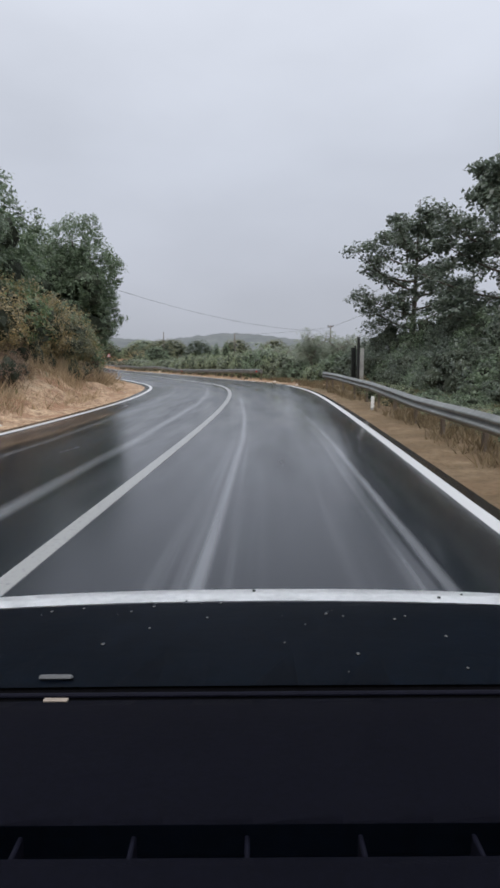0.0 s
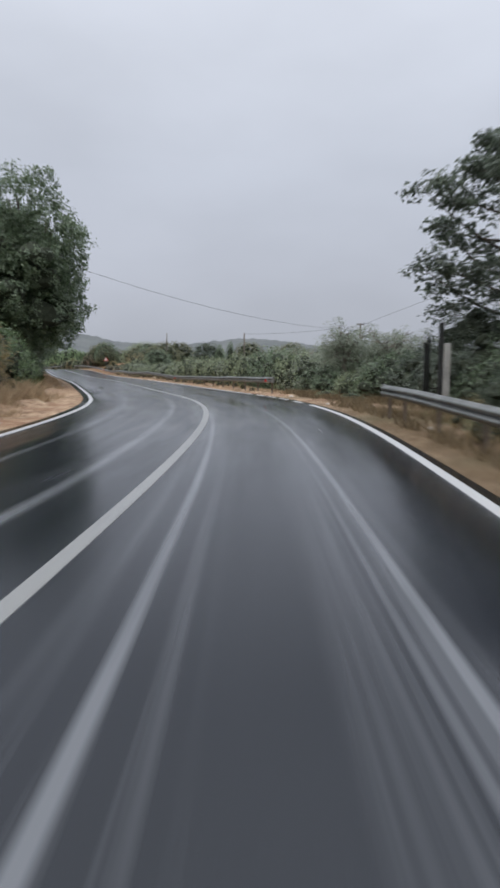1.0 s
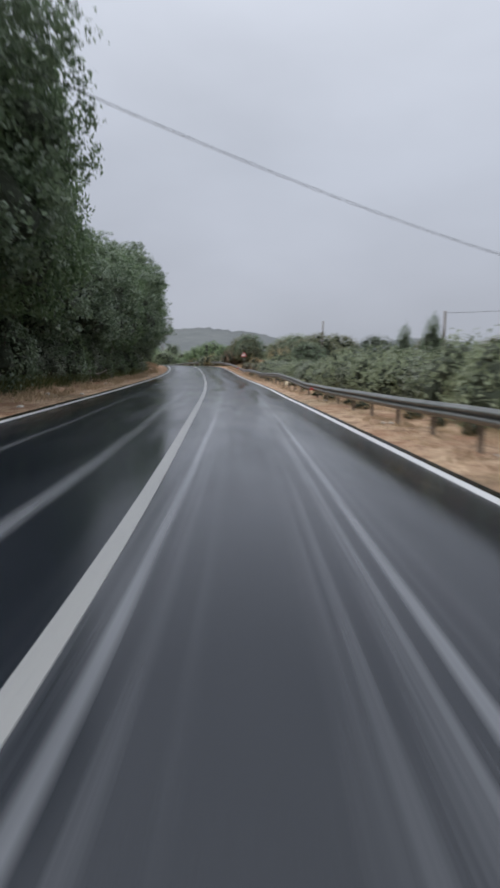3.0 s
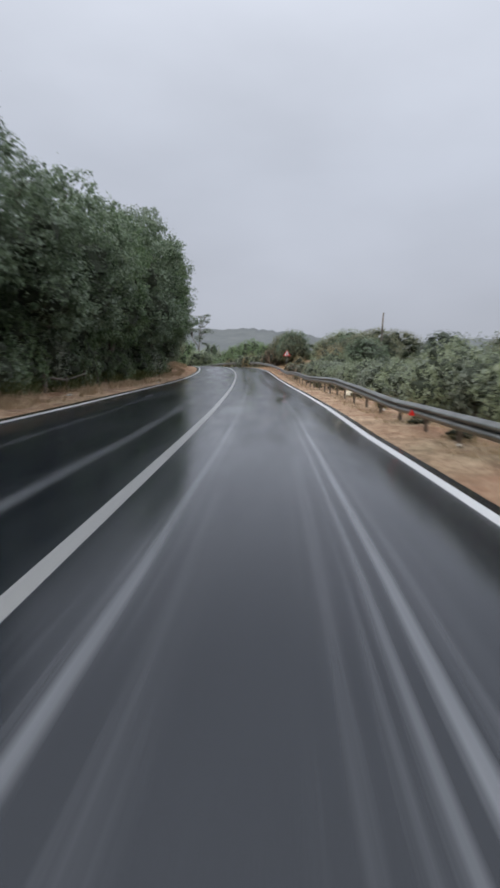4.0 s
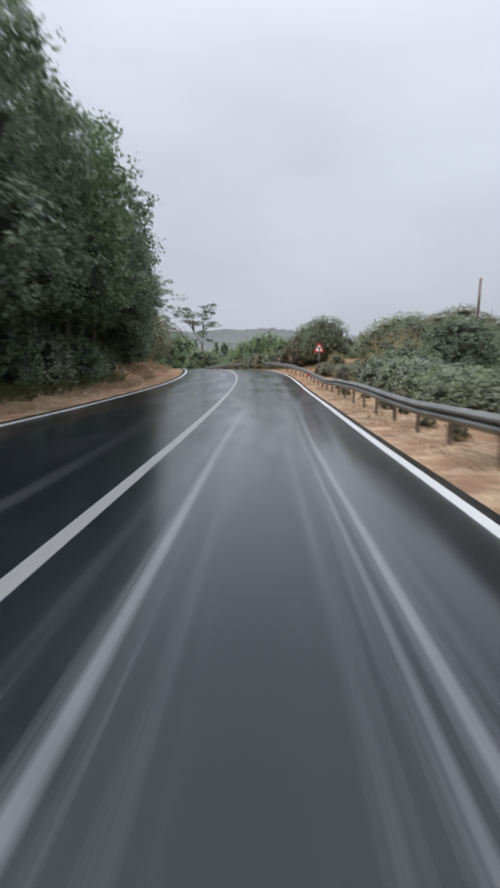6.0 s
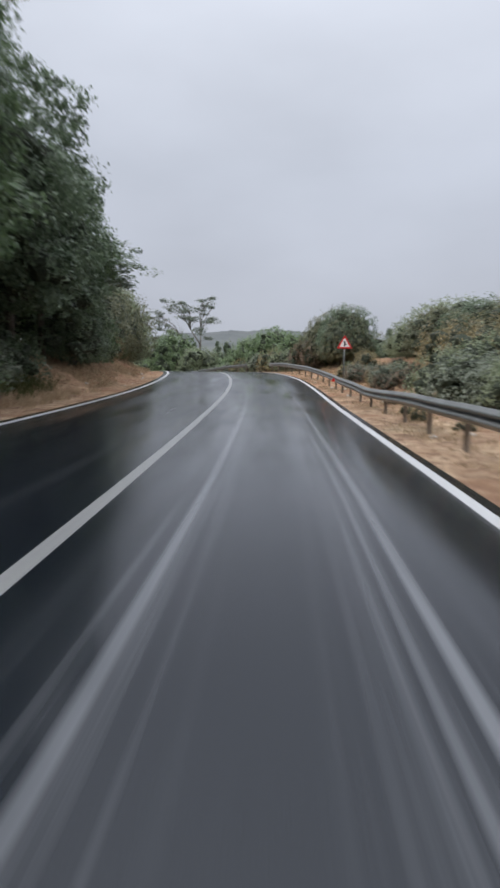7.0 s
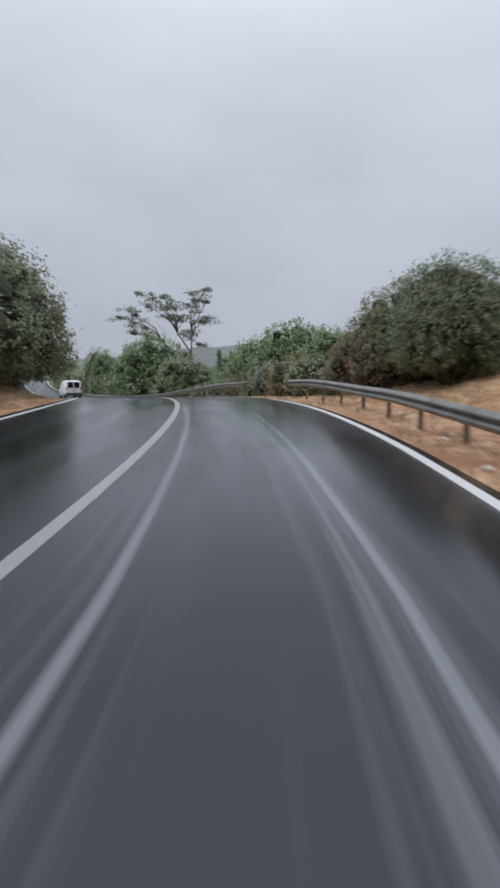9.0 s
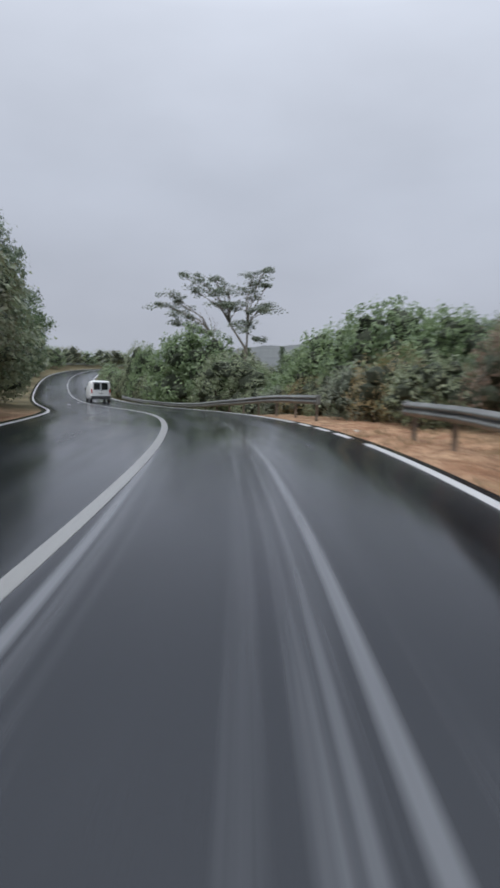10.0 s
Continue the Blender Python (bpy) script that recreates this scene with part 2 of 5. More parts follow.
ASPHALT = make_asphalt()
WHITE_LINE = make_paint("white_road_paint", (0.45, 0.45, 0.45), 0.38)
WORN_LINE = make_paint("worn_road_paint", (0.23, 0.23, 0.225), 0.46)
VERGE = make_verge()
SCRUB_GROUND = surface("scrub_ground", [(0.3, (0.05, 0.06, 0.03)), (0.55, (0.085, 0.095, 0.05)), (0.8, (0.16, 0.145, 0.085))], 0.25, 0.95, fine=6.0, bump_d=0.05)
STRAW = foliage("straw", (0.26, 0.18, 0.11), (0.40, 0.29, 0.18), (0.56, 0.44, 0.29), 0.8)
BROWN_STRAW = foliage("brown_straw", (0.09, 0.065, 0.035), (0.17, 0.125, 0.07), (0.30, 0.23, 0.14), 0.7)
WEED = foliage("weed_green", (0.05, 0.07, 0.02), (0.09, 0.11, 0.035), (0.16, 0.16, 0.06))
# dark tone that stands in for the shade deep inside crowns
CROWN_SHADE = surface("crown_shade_core", [(0.3, (0.020, 0.026, 0.015)), (0.7, (0.055, 0.066, 0.040))], 9.0, 0.95, fine=22.0, bump_s=0.8, bump_d=0.05)
BARK = surface("bark", [(0.3, (0.05, 0.04, 0.03)), (0.7, (0.14, 0.115, 0.09))], 3.0, 0.9, fine=18.0, bump_s=0.8, bump_d=0.03)
PALE_BARK = surface("pale_bark", [(0.3, (0.14, 0.12, 0.10)), (0.7, (0.26, 0.23, 0.19))], 3.0, 0.9, fine=18.0, bump_s=0.8, bump_d=0.03)
LEAF_DARK = foliage("leaf_dark", (0.056, 0.080, 0.046), (0.108, 0.155, 0.085), (0.222, 0.278, 0.178))
LEAF_PINE = foliage("leaf_blackish", (0.038, 0.050, 0.038), (0.080, 0.102, 0.074), (0.165, 0.195, 0.145))
LEAF_GREEN = foliage("leaf_green", (0.055, 0.091, 0.040), (0.106, 0.165, 0.074), (0.200, 0.268, 0.137))
LEAF_OLIVE = foliage("leaf_olive", (0.105, 0.125, 0.088), (0.190, 0.218, 0.155), (0.300, 0.328, 0.248))
LEAF_SCRUB = foliage("leaf_scrub", (0.103, 0.125, 0.068), (0.200, 0.240, 0.134), (0.341, 0.382, 0.235))
LEAF_DOME = foliage("leaf_dome", (0.072, 0.077, 0.040), (0.136, 0.143, 0.074), (0.232, 0.232, 0.134))
LEAF_ACACIA = foliage("leaf_acacia", (0.085, 0.108, 0.075), (0.150, 0.182, 0.128), (0.250, 0.282, 0.212))
LEAF_BRIGHT = foliage("leaf_bright", (0.076, 0.120, 0.050), (0.150, 0.220, 0.099), (0.267, 0.350, 0.177))
LEAF_RED = foliage("leaf_red_brown", (0.100, 0.064, 0.044), (0.189, 0.123, 0.082), (0.312, 0.221, 0.156))
LEAF_BROWN = foliage("leaf_brown", (0.114, 0.105, 0.055), (0.237, 0.201, 0.100), (0.424, 0.313, 0.151))
STEEL = surface("galvanised_steel", [(0.3, (0.11, 0.115, 0.11)), (0.7, (0.20, 0.205, 0.195))], 1.6, 0.40, 0.3, fine=9.0, bump_s=0.1, bump_d=0.003)
RUST = surface("rusty_post_steel", [(0.3, (0.13, 0.095, 0.07)), (0.7, (0.26, 0.22, 0.18))], 3.0, 0.6, 0.4, fine=16.0)
CONCRETE = surface("weathered_concrete", [(0.3, (0.24, 0.235, 0.22)), (0.7, (0.42, 0.41, 0.39))], 1.4, 0.85, fine=22.0)
POLE_WOOD = surface("weathered_pole_wood", [(0.3, (0.09, 0.075, 0.06)), (0.7, (0.20, 0.175, 0.15))], 2.0, 0.85, fine=20.0)
DARK_METAL = surface("dark_painted_metal", [(0.3, (0.02, 0.022, 0.022)), (0.7, (0.05, 0.05, 0.05))], 2.0, 0.5, 0.3, fine=14.0)
VAN_WHITE = surface("van_white_paint", [(0.3, (0.72, 0.73, 0.73)), (0.7, (0.82, 0.82, 0.81))], 1.2, 0.25, fine=8.0, bump_s=0.02)
VAN_GREY = surface("van_grey_plastic", [(0.3, (0.03, 0.032, 0.035)), (0.7, (0.06, 0.062, 0.065))], 2.0, 0.6, fine=20.0)
RED_FILM = surface("red_reflector", [(0.3, (0.55, 0.015, 0.012)), (0.7, (0.72, 0.03, 0.02))], 3.0, 0.3, fine=30.0, bump_s=0.05)
WHITE_FILM = surface("white_sign_film", [(0.3, (0.72, 0.72, 0.70)), (0.7, (0.82, 0.82, 0.80))], 2.0, 0.35, fine=30.0, bump_s=0.03)
BLACK_FILM = surface("black_sign_film", [(0.3, (0.012, 0.012, 0.012)), (0.7, (0.03, 0.03, 0.03))], 2.0, 0.4, fine=30.0, bump_s=0.03)
TYRE = surface("tyre_rubber", [(0.3, (0.012, 0.012, 0.013)), (0.7, (0.028, 0.028, 0.028))], 4.0, 0.75, fine=30.0)
CREAM = surface("cream_plastic", [(0.3, (0.80, 0.68, 0.46)), (0.7, (0.88, 0.80, 0.62))], 3.0, 0.4, fine=20.0)
STONE = surface("pale_stone", [(0.3, (0.36, 0.32, 0.27)), (0.7, (0.58, 0.54, 0.48))], 3.0, 0.85, fine=20.0)
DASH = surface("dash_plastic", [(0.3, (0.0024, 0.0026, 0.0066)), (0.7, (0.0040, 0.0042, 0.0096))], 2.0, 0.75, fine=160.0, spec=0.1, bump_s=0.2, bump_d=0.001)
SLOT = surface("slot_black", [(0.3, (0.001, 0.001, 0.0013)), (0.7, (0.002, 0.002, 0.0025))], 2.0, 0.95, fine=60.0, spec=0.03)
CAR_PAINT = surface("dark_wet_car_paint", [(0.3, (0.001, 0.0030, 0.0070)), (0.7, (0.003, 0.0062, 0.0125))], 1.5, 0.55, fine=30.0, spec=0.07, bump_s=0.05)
# pale tone paints the sky's reflection on the bonnet's curved front edge
CAR_EDGE = surface("bonnet_edge_shine", [(0.3, (0.62, 0.63, 0.64)), (0.7, (0.74, 0.75, 0.76))], 4.0, 0.3, fine=60.0, bump_s=0.1)


def make_glass():
    m, n, l, b = material("dark_glass", 0.06, 0, 0.6)
    b.inputs["Base Color"].default_value = (0.012, 0.014, 0.016, 1)
    return m


GLASS = make_glass()


def make_lamp(name, col):
    m, n, l, b = material(name, 0.2)
    l.new(ramp(n, l, noise_fac(n, l, 20.0), [(0.3, tuple(k * 0.8 for k in col)), (0.7, col)]), b.inputs["Base Color"])
    return m


LAMP_RED = make_lamp("red_lamp_lens", (0.45, 0.02, 0.015))


def make_hill():
    """Far hills seen through rain: plain distance that glows with the haze before it."""
    m, n, l, b = material("hazy_hill", 1.0, 0, 0.0)
    t = noise_fac(n, l, 0.02, 6, "Object", (1, 1, 3), 0.65)
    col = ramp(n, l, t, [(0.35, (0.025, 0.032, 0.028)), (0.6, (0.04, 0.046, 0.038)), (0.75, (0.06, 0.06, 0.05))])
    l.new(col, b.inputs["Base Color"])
    # rain haze is put in as a grey-blue emission over the slopes
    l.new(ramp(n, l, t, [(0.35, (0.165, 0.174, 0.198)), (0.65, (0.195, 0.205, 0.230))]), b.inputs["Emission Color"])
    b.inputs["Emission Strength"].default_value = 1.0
    return m


HILL = make_hill()


# ---- helpers for meshes ----
def mesh_of(name, verts, faces, mat, smooth=False):
    me = bpy.data.meshes.new(name)
    me.from_pydata(verts.tolist() if isinstance(verts, np.ndarray) else verts, [], faces.tolist() if isinstance(faces, np.ndarray) else faces)
    for k in (mat if isinstance(mat, (list, tuple)) else [mat]):
        me.materials.append(k)
    if smooth:
        me.polygons.foreach_set("use_smooth", [True] * len(me.polygons))
    me.update()
    return me


def piece(name, me, parent=None, label="", m=None):
    ob = new(name, me)
    if parent is not None:
        ob.parent = parent
    if m is not None:
        ob.matrix_basis = m
    if label:
        ob["label"] = label
    return ob


def part(name, bm, mat, parent, label="", smooth=False, m=None):
    me = bpy.data.meshes.new(name)
    bm.to_mesh(me)
    bm.free()
    me.materials.append(mat)
    if smooth:
        me.polygons.foreach_set("use_smooth", [True] * len(me.polygons))
    return piece(name, me, parent, label, m)


def box_bm(sx, sy, sz, at=(0, 0, 0), bevel=0.0, seg=2):
    bm = bmesh.new()
    bmesh.ops.create_cube(bm, size=1.0)
    bmesh.ops.scale(bm, vec=(sx, sy, sz), verts=bm.verts)
    bmesh.ops.translate(bm, vec=at, verts=bm.verts)
    if bevel:
        bmesh.ops.bevel(bm, geom=bm.edges[:], offset=bevel, segments=seg, affect='EDGES', profile=0.6)
    return bm


def tube(points, radii, sides=7):
    """A tapered tube along points, closed at the tip."""
    p = np.asarray(points, float)
    r = np.asarray(radii, float)
    t = np.gradient(p, axis=0)
    t /= np.linalg.norm(t, axis=1)[:, None] + 1e-9
    ref = np.where(np.abs(t[:, 2:3]) > 0.9, np.array([[1.0, 0, 0]]), np.array([[0, 0, 1.0]]))
    u = np.cross(t, ref)
    u /= np.linalg.norm(u, axis=1)[:, None] + 1e-9
    w = np.cross(t, u)
    a = np.linspace(0, 2 * np.pi, sides, endpoint=False)
    v = p[:, None] + r[:, None, None] * (np.cos(a)[None, :, None] * u[:, None] + np.sin(a)[None, :, None] * w[:, None])
    faces = []
    for i in range(len(p) - 1):
        for j in range(sides):
            k = (j + 1) % sides
            faces.append((i * sides + j, i * sides + k, (i + 1) * sides + k, (i + 1) * sides + j))
    faces.append(tuple(range(sides))[::-1])
    faces.append(tuple((len(p) - 1) * sides + j for j in range(sides)))
    return v.reshape(-1, 3), faces


def joined(pieces):
    vs, fs, o = [], [], 0
    for v, f in pieces:
        vs.append(v)
        fs += [tuple(i + o for i in q) for q in f]
        o += len(v)
    return np.concatenate(vs), fs


def smoothstep(a, b, x):
    t = np.clip((np.asarray(x, float) - a) / (b - a), 0, 1)
    return t * t * (3 - 2 * t)


# ---- the road's line: curvature (1/100 m) and grade (per cent) every 5 m from s = -10 m ----
CURVE = [-1.44, -1.01, -0.57, -0.09, 0.24, 0.36, 0.74, 1.83, 2.60, 1.83, 0.48, -0.03, -0.00, 0.21, 0.23, 0.09, 0.13, 0.11, 0.04, 0.05, 0.08, 0.09, 0.24, 0.61, 0.94, 1.26, 1.53, 1.73, 1.71, 1.41, 0.94, 0.48, 0.12, -0.11, -0.23, -0.27, -0.27, -0.24, -0.22, -0.23, -0.30, -0.45, -0.70, -1.00, -1.31, -1.55, -1.65, -1.60, -1.42, -1.17, -0.87, -0.56]
GRADE = [0.57, 0.33, 0.09, -0.18, -0.13, 0.43, 1.18, 1.00, 0.17, -0.08, 0.35, 0.85, 1.01, 0.63, 0.47, 0.63, 0.49, 0.21, 0.43, 1.01, 1.42, 1.79, 2.68, 3.76, 4.23, 3.22, 1.28, -0.81, -2.28, -3.09, -3.20, -2.88, -2.36, -1.75, -1.03, -0.11, 1.04, 2.32, 3.61, 4.82, 5.90, 6.80, 7.46, 7.82, 7.81, 7.40, 6.62, 5.55, 4.28, 2.93, 1.57, 0.20]
KNOTS = -10.0 + 5.0 * np.arange(len(CURVE))
ks_all = np.concatenate([[-60, -30], KNOTS, [265, 300]])
S = np.arange(-60.0, 285.0, 0.5)
taps = np.hanning(13)[1:-1]
taps /= taps.sum()


def along(values, before, after):
    a = np.interp(S, ks_all, np.concatenate([before, values, after]) / 100)
    return np.convolve(np.pad(a, 5, mode='edge'), taps, 'valid')


kap = along(CURVE, [0, -0.8], [0, 0])
grade = along(GRADE, [0, 0.6], [0, 0])
TH = np.cumsum(kap) * 0.5
TH -= np.interp(0, S, TH)
RX, RY, RZ = np.cumsum(-np.sin(TH)) * 0.5, np.cumsum(np.cos(TH)) * 0.5, np.cumsum(grade) * 0.5
RX -= np.interp(0, S, RX)
RY -= np.interp(0, S, RY)
RZ -= np.interp(0, S, RZ)


def heading(s):
    return np.interp(s, S, TH)


def at(s, d, h=0.0):
    """World points at s metres along the road, d to the right of the middle line, h above it."""
    s, d, h = np.broadcast_arrays(np.asarray(s, float), np.asarray(d, float), np.asarray(h, float))
    th = np.interp(s, S, TH)
    return np.stack([np.interp(s, S, RX) + d * np.cos(th), np.interp(s, S, RY) + d * np.sin(th), np.interp(s, S, RZ) + h], -1)


def nearest(x, y):
    """s and signed d of plan points."""
    x, y = np.ravel(x), np.ravel(y)
    s, d = np.empty(len(x)), np.empty(len(x))
    for a in range(0, len(x), 4000):
        q = slice(a, a + 4000)
        k = ((x[q, None] - RX[None]) ** 2 + (y[q, None] - RY[None]) ** 2).argmin(1)
        s[q] = S[k]
        e = (x[q] - RX[k]) * np.cos(TH[k]) + (y[q] - RY[k]) * np.sin(TH[k])
        d[q] = np.sign(e) * np.hypot(x[q] - RX[k], y[q] - RY[k])
    return s, d


LEFT_BANK = ((-60, 1.7), (22, 1.8), (36, 0.7), (46, 0.25), (98, 0.3), (106, 1.1), (118, 1.3), (128, 0.9), (145, 0.5), (260, 0.8))
RIGHT_BANK = ((-60, -0.3), (26, -0.2), (31, 0.0), (37, 0.0), (45, -0.5), (90, -0.4), (100, 0.7), (108, 1.2), (121, 1.1), (127, 0.1), (140, -0.6), (260, -0.8))


def ground_rise(s, d):
    """Height of the ground over the road's level."""
    s, d = np.asarray(s, float), np.asarray(d, float)
    a = np.abs(d)
    lb = np.interp(s, *zip(*LEFT_BANK))
    rb = np.interp(s, *zip(*RIGHT_BANK))
    h = np.where(d < 0, lb * smoothstep(4.4, 8.6, a), rb * smoothstep(5.6, 11.0, a))
    rough = 0.05 * np.sin(s * 1.3 + d * 2.1) * np.sin(s * 0.47 - d * 1.7) + 0.03 * np.sin(s * 3.1 + 1.0) * np.sin(d * 4.3)
    lumps = 0.09 * np.sin(s * 2.2 + 1.3 * np.sin(d * 1.9)) * np.sin(d * 2.7 + 1.1 * np.sin(s * 1.4)) + 0.05 * np.sin(s * 5.3 + d) * np.sin(d * 6.1 - s)
    rough = rough + np.where(d < 0, np.clip(lb, 0, 1), np.clip(rb, 0, 1) * 0.7) * lumps
    drop = np.where(d > 0, 0.5 * smoothstep(131, 150, s) * smoothstep(3.5, 4.4, a), 0)
    return h - drop - 0.025 + rough * smoothstep(3.8, 5.2, a)


def stand(s, d, sink=0.0):
    """A point of the ground at s, d."""
    q = at(s, d)
    q[..., 2] += ground_rise(s, d) - sink
    return q


# ---- the setting ----
# where the near-side wheels run, metres right of the middle line
TRACK = ((-60, 1.0), (0, 1.12), (9, 0.92), (13, 0.78), (17, 0.55), (22, 0.3), (27, 0.08), (30, 0.02), (35, 0.16), (42, 0.34), (50, 0.55), (60, 0.66), (68, 0.70), (75, 0.72), (85, 0.84), (95, 0.84), (105, 0.72), (110, 0.5), (114, 0.33), (119, 0.12), (125, -0.05), (135, 0.2), (155, 0.7), (290, 0.8))


# how far the edge lines wander from their usual place
WANDER_R = ((-60, -0.10), (-10, -0.10), (5, -0.17), (20, -0.08), (35, 0.05), (46, -0.10), (52, -0.21), (57, -0.30), (63, -0.22), (70, -0.20), (78, -0.13), (86, -0.03), (95, 0.03), (110, 0.25), (125, 0.16), (140, 0.06), (290, 0.0))
WANDER_L = ((-60, 0.0), (5, -0.02), (20, -0.16), (35, 0.02), (50, 0.02), (65, 0.09), (80, 0.12), (95, 0.07), (110, -0.02), (290, 0.0))


def wander(s, d):
    """Sideways shift of the road's edges and what lies beyond them."""
    return np.where(d > 0, smoothstep(1.5, 3.2, d) * np.interp(s, *zip(*WANDER_R)), -smoothstep(1.5, 3.4, -d) * np.interp(s, *zip(*WANDER_L)))


def sheet(name, ss, ds, hfun, mat, uv=True, smooth=True, track=False):
    ss, ds = np.asarray(ss, float), np.asarray(ds, float)
    g_s, g_d = np.meshgrid(ss, ds, indexing='ij')
    v = at(g_s, g_d + wander(g_s, g_d), hfun(g_s, g_d)).reshape(-1, 3)
    n, m = len(ss), len(ds)
    i, j = np.meshgrid(np.arange(n - 1), np.arange(m - 1), indexing='ij')
    k = (i * m + j).ravel()
    f = np.stack([k, k + 1, k + m + 1, k + m], 1)
    me = mesh_of(name, v, f, mat, smooth)
    if uv:
        lay = me.uv_layers.new(name="UVMap")
        co = np.stack([g_d.ravel(), g_s.ravel()], 1)[f.ravel()]
        lay.data.foreach_set("uv", co.ravel())
    if track:
        lay = me.uv_layers.new(name="Track")
        co = np.stack([(g_d - np.interp(g_s, *zip(*TRACK))).ravel(), g_s.ravel()], 1)[f.ravel()]
        lay.data.foreach_set("uv", co.ravel())
    return me


def build_ground():
    def axis(lo, hi, step):
        core = np.arange(lo, hi + step / 2, step)
        out = step * np.cumsum(1.35 ** np.arange(1, 24))
        return np.concatenate([lo - out[::-1], core, hi + out])
    xs, ys = axis(-130, 60, 1.25), axis(-50, 210, 1.25)
    gx, gy = np.meshgrid(xs, ys, indexing='ij')
    s, d = nearest(gx, gy)
    z = np.interp(s, S, RZ) + ground_rise(s, d)
    a = np.abs(d)
    z -= 0.30 * (1 - smoothstep(np.where(d < 0, 6.6, 10.0), np.where(d < 0, 9.0, 12.6), a))
    far = smoothstep(30, 220, a)
    z = z * (1 - far) + far * (-2.0)
    v = np.stack([gx.ravel(), gy.ravel(), z], 1)
    n, m = len(xs), len(ys)
    i, j = np.meshgrid(np.arange(n - 1), np.arange(m - 1), indexing='ij')
    k = (i * m + j).ravel()
    f = np.stack([k, k + m, k + m + 1, k + 1], 1)
    return tagged(new("ground", mesh_of("ground", v, f, SCRUB_GROUND, True)), "uneven scrubby ground with dry grass beside the road", "ground", kind="structure")


build_ground()
R_LINE, L_LINE = 3.30, -3.51
road_s = np.arange(-58, 281, 0.5)
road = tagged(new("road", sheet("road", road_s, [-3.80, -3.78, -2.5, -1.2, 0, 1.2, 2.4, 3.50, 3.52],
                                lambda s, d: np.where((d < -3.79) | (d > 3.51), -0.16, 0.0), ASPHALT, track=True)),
              "wet dark asphalt two-lane country road", "road", kind="structure")
for nm, sgn, lo in (("verge_right", 1, 3.44), ("verge_left", -1, 3.74)):
    offs = np.concatenate([np.linspace(lo, 5.4, 9), np.linspace(5.8, 9.4 if sgn < 0 else 13.0, 12)]) * sgn
    if sgn < 0:
        offs = offs[::-1]
    tagged(new(nm, sheet(nm, np.arange(-58, 281, 0.4), offs, lambda s, d: ground_rise(s, d) - 0.35 * smoothstep(8.2 if sgn < 0 else 12.0, 9.4 if sgn < 0 else 13.0, np.abs(d))
                         - 0.02 * (np.abs(d) < 3.8) + 0.02 * np.sin(s * 2.3) * (np.abs(d) < 4.0), VERGE)),
           "sandy verge with trodden dry straw along the asphalt", "verge", kind="structure")


def line_strip(name, s0, s1, d, width, mat, parent=None):
    n = max(2, int(round((s1 - s0) / 0.5)) + 1)
    ob = new(name, sheet(name, np.linspace(s0, s1, n), [d - width / 2 - 0.003, d - width / 2, d + width / 2, d + width / 2 + 0.003],
                         lambda s, q: np.where(np.abs(q - d) > width / 2 + 0.001, 0.0005, 0.005), mat, True, False))
    if parent is not None:
        ob.parent = parent
    return ob


tagged(line_strip("centre_line", -58, 279, 0.0, 0.13, WORN_LINE), "worn solid white centre line on wet asphalt", "road marking", kind="structure")
tagged(line_strip("edge_line_left", -58, 279, L_LINE, 0.13, WHITE_LINE), "solid white edge line beside a dry verge", "road marking", kind="structure")
edge = tagged(new("edge_line_right"), "white edge line, broken into dashes at the side accesses", "road marking", kind="structure")
for s0, s1 in ((-58, 29.6), (37.0, 122.9), (128.4, 279)):
    line_strip("solid_stretch", s0, s1, R_LINE, 0.125, WHITE_LINE, edge)
for s0 in (30.6, 32.4, 34.0, 35.5, 123.9, 125.4, 126.9):
    line_strip("dash", s0, s0 + 1.02, R_LINE, 0.125, WHITE_LINE, edge)


def build_hills():
    """Ridges round the place, 900 m and more away."""
    ridge = ((-180, 2.3), (-130, 2.2), (-70, 2.4), (-40, 1.7), (-20, 2.2), (-8, 2.0), (-3, 2.5), (2, 3.05), (4.5, 3.1), (8, 2.65), (11, 2.4), (14, 2.55), (17, 3.0), (20, 3.6), (24, 3.7), (28, 3.55),
             (32, 3.3), (36, 2.8), (42, 2.2), (48, 1.9), (75, 3.0), (120, 2.6), (180, 2.3))
    az = np.concatenate([np.arange(-180, -12, 1.0), np.arange(-12, 60, 0.15), np.arange(60, 180.1, 1.0)])
    el = np.interp(az, *zip(*ridge))
    el = np.convolve(np.pad(el, 4, mode='edge'), np.hanning(11)[1:-1] / np.hanning(11)[1:-1].sum(), 'valid')
    hr = np.random.default_rng(4)
    el += 0.03 * np.sin(az * 1.1) + np.convolve(hr.normal(0, 0.07, len(az)), np.ones(3) / 3, 'same')
    el = np.maximum(el, 0.6)
    rows = []
    for k, (r, g) in enumerate(((760, 0.0), (860, 0.45), (980, 0.8), (1100, 1.0), (1300, 0.7), (1600, 0.0))):
        z = -14 * (k in (0, 5)) + g * np.tan(np.radians(el)) * 1100 + 0.8 * np.sin(az * 1.3 + k)
        rows.append(np.stack([-np.sin(np.radians(az)) * r - 12, np.cos(np.radians(az)) * r + 50, z], 1))
    v = np.concatenate(rows)
    n = len(az)
    f = [(k * n + i, k * n + i + 1, (k + 1) * n + i + 1, (k + 1) * n + i) for k in range(5) for i in range(n - 1)]
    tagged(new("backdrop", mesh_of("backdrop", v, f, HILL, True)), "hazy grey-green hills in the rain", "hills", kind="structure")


build_hills()


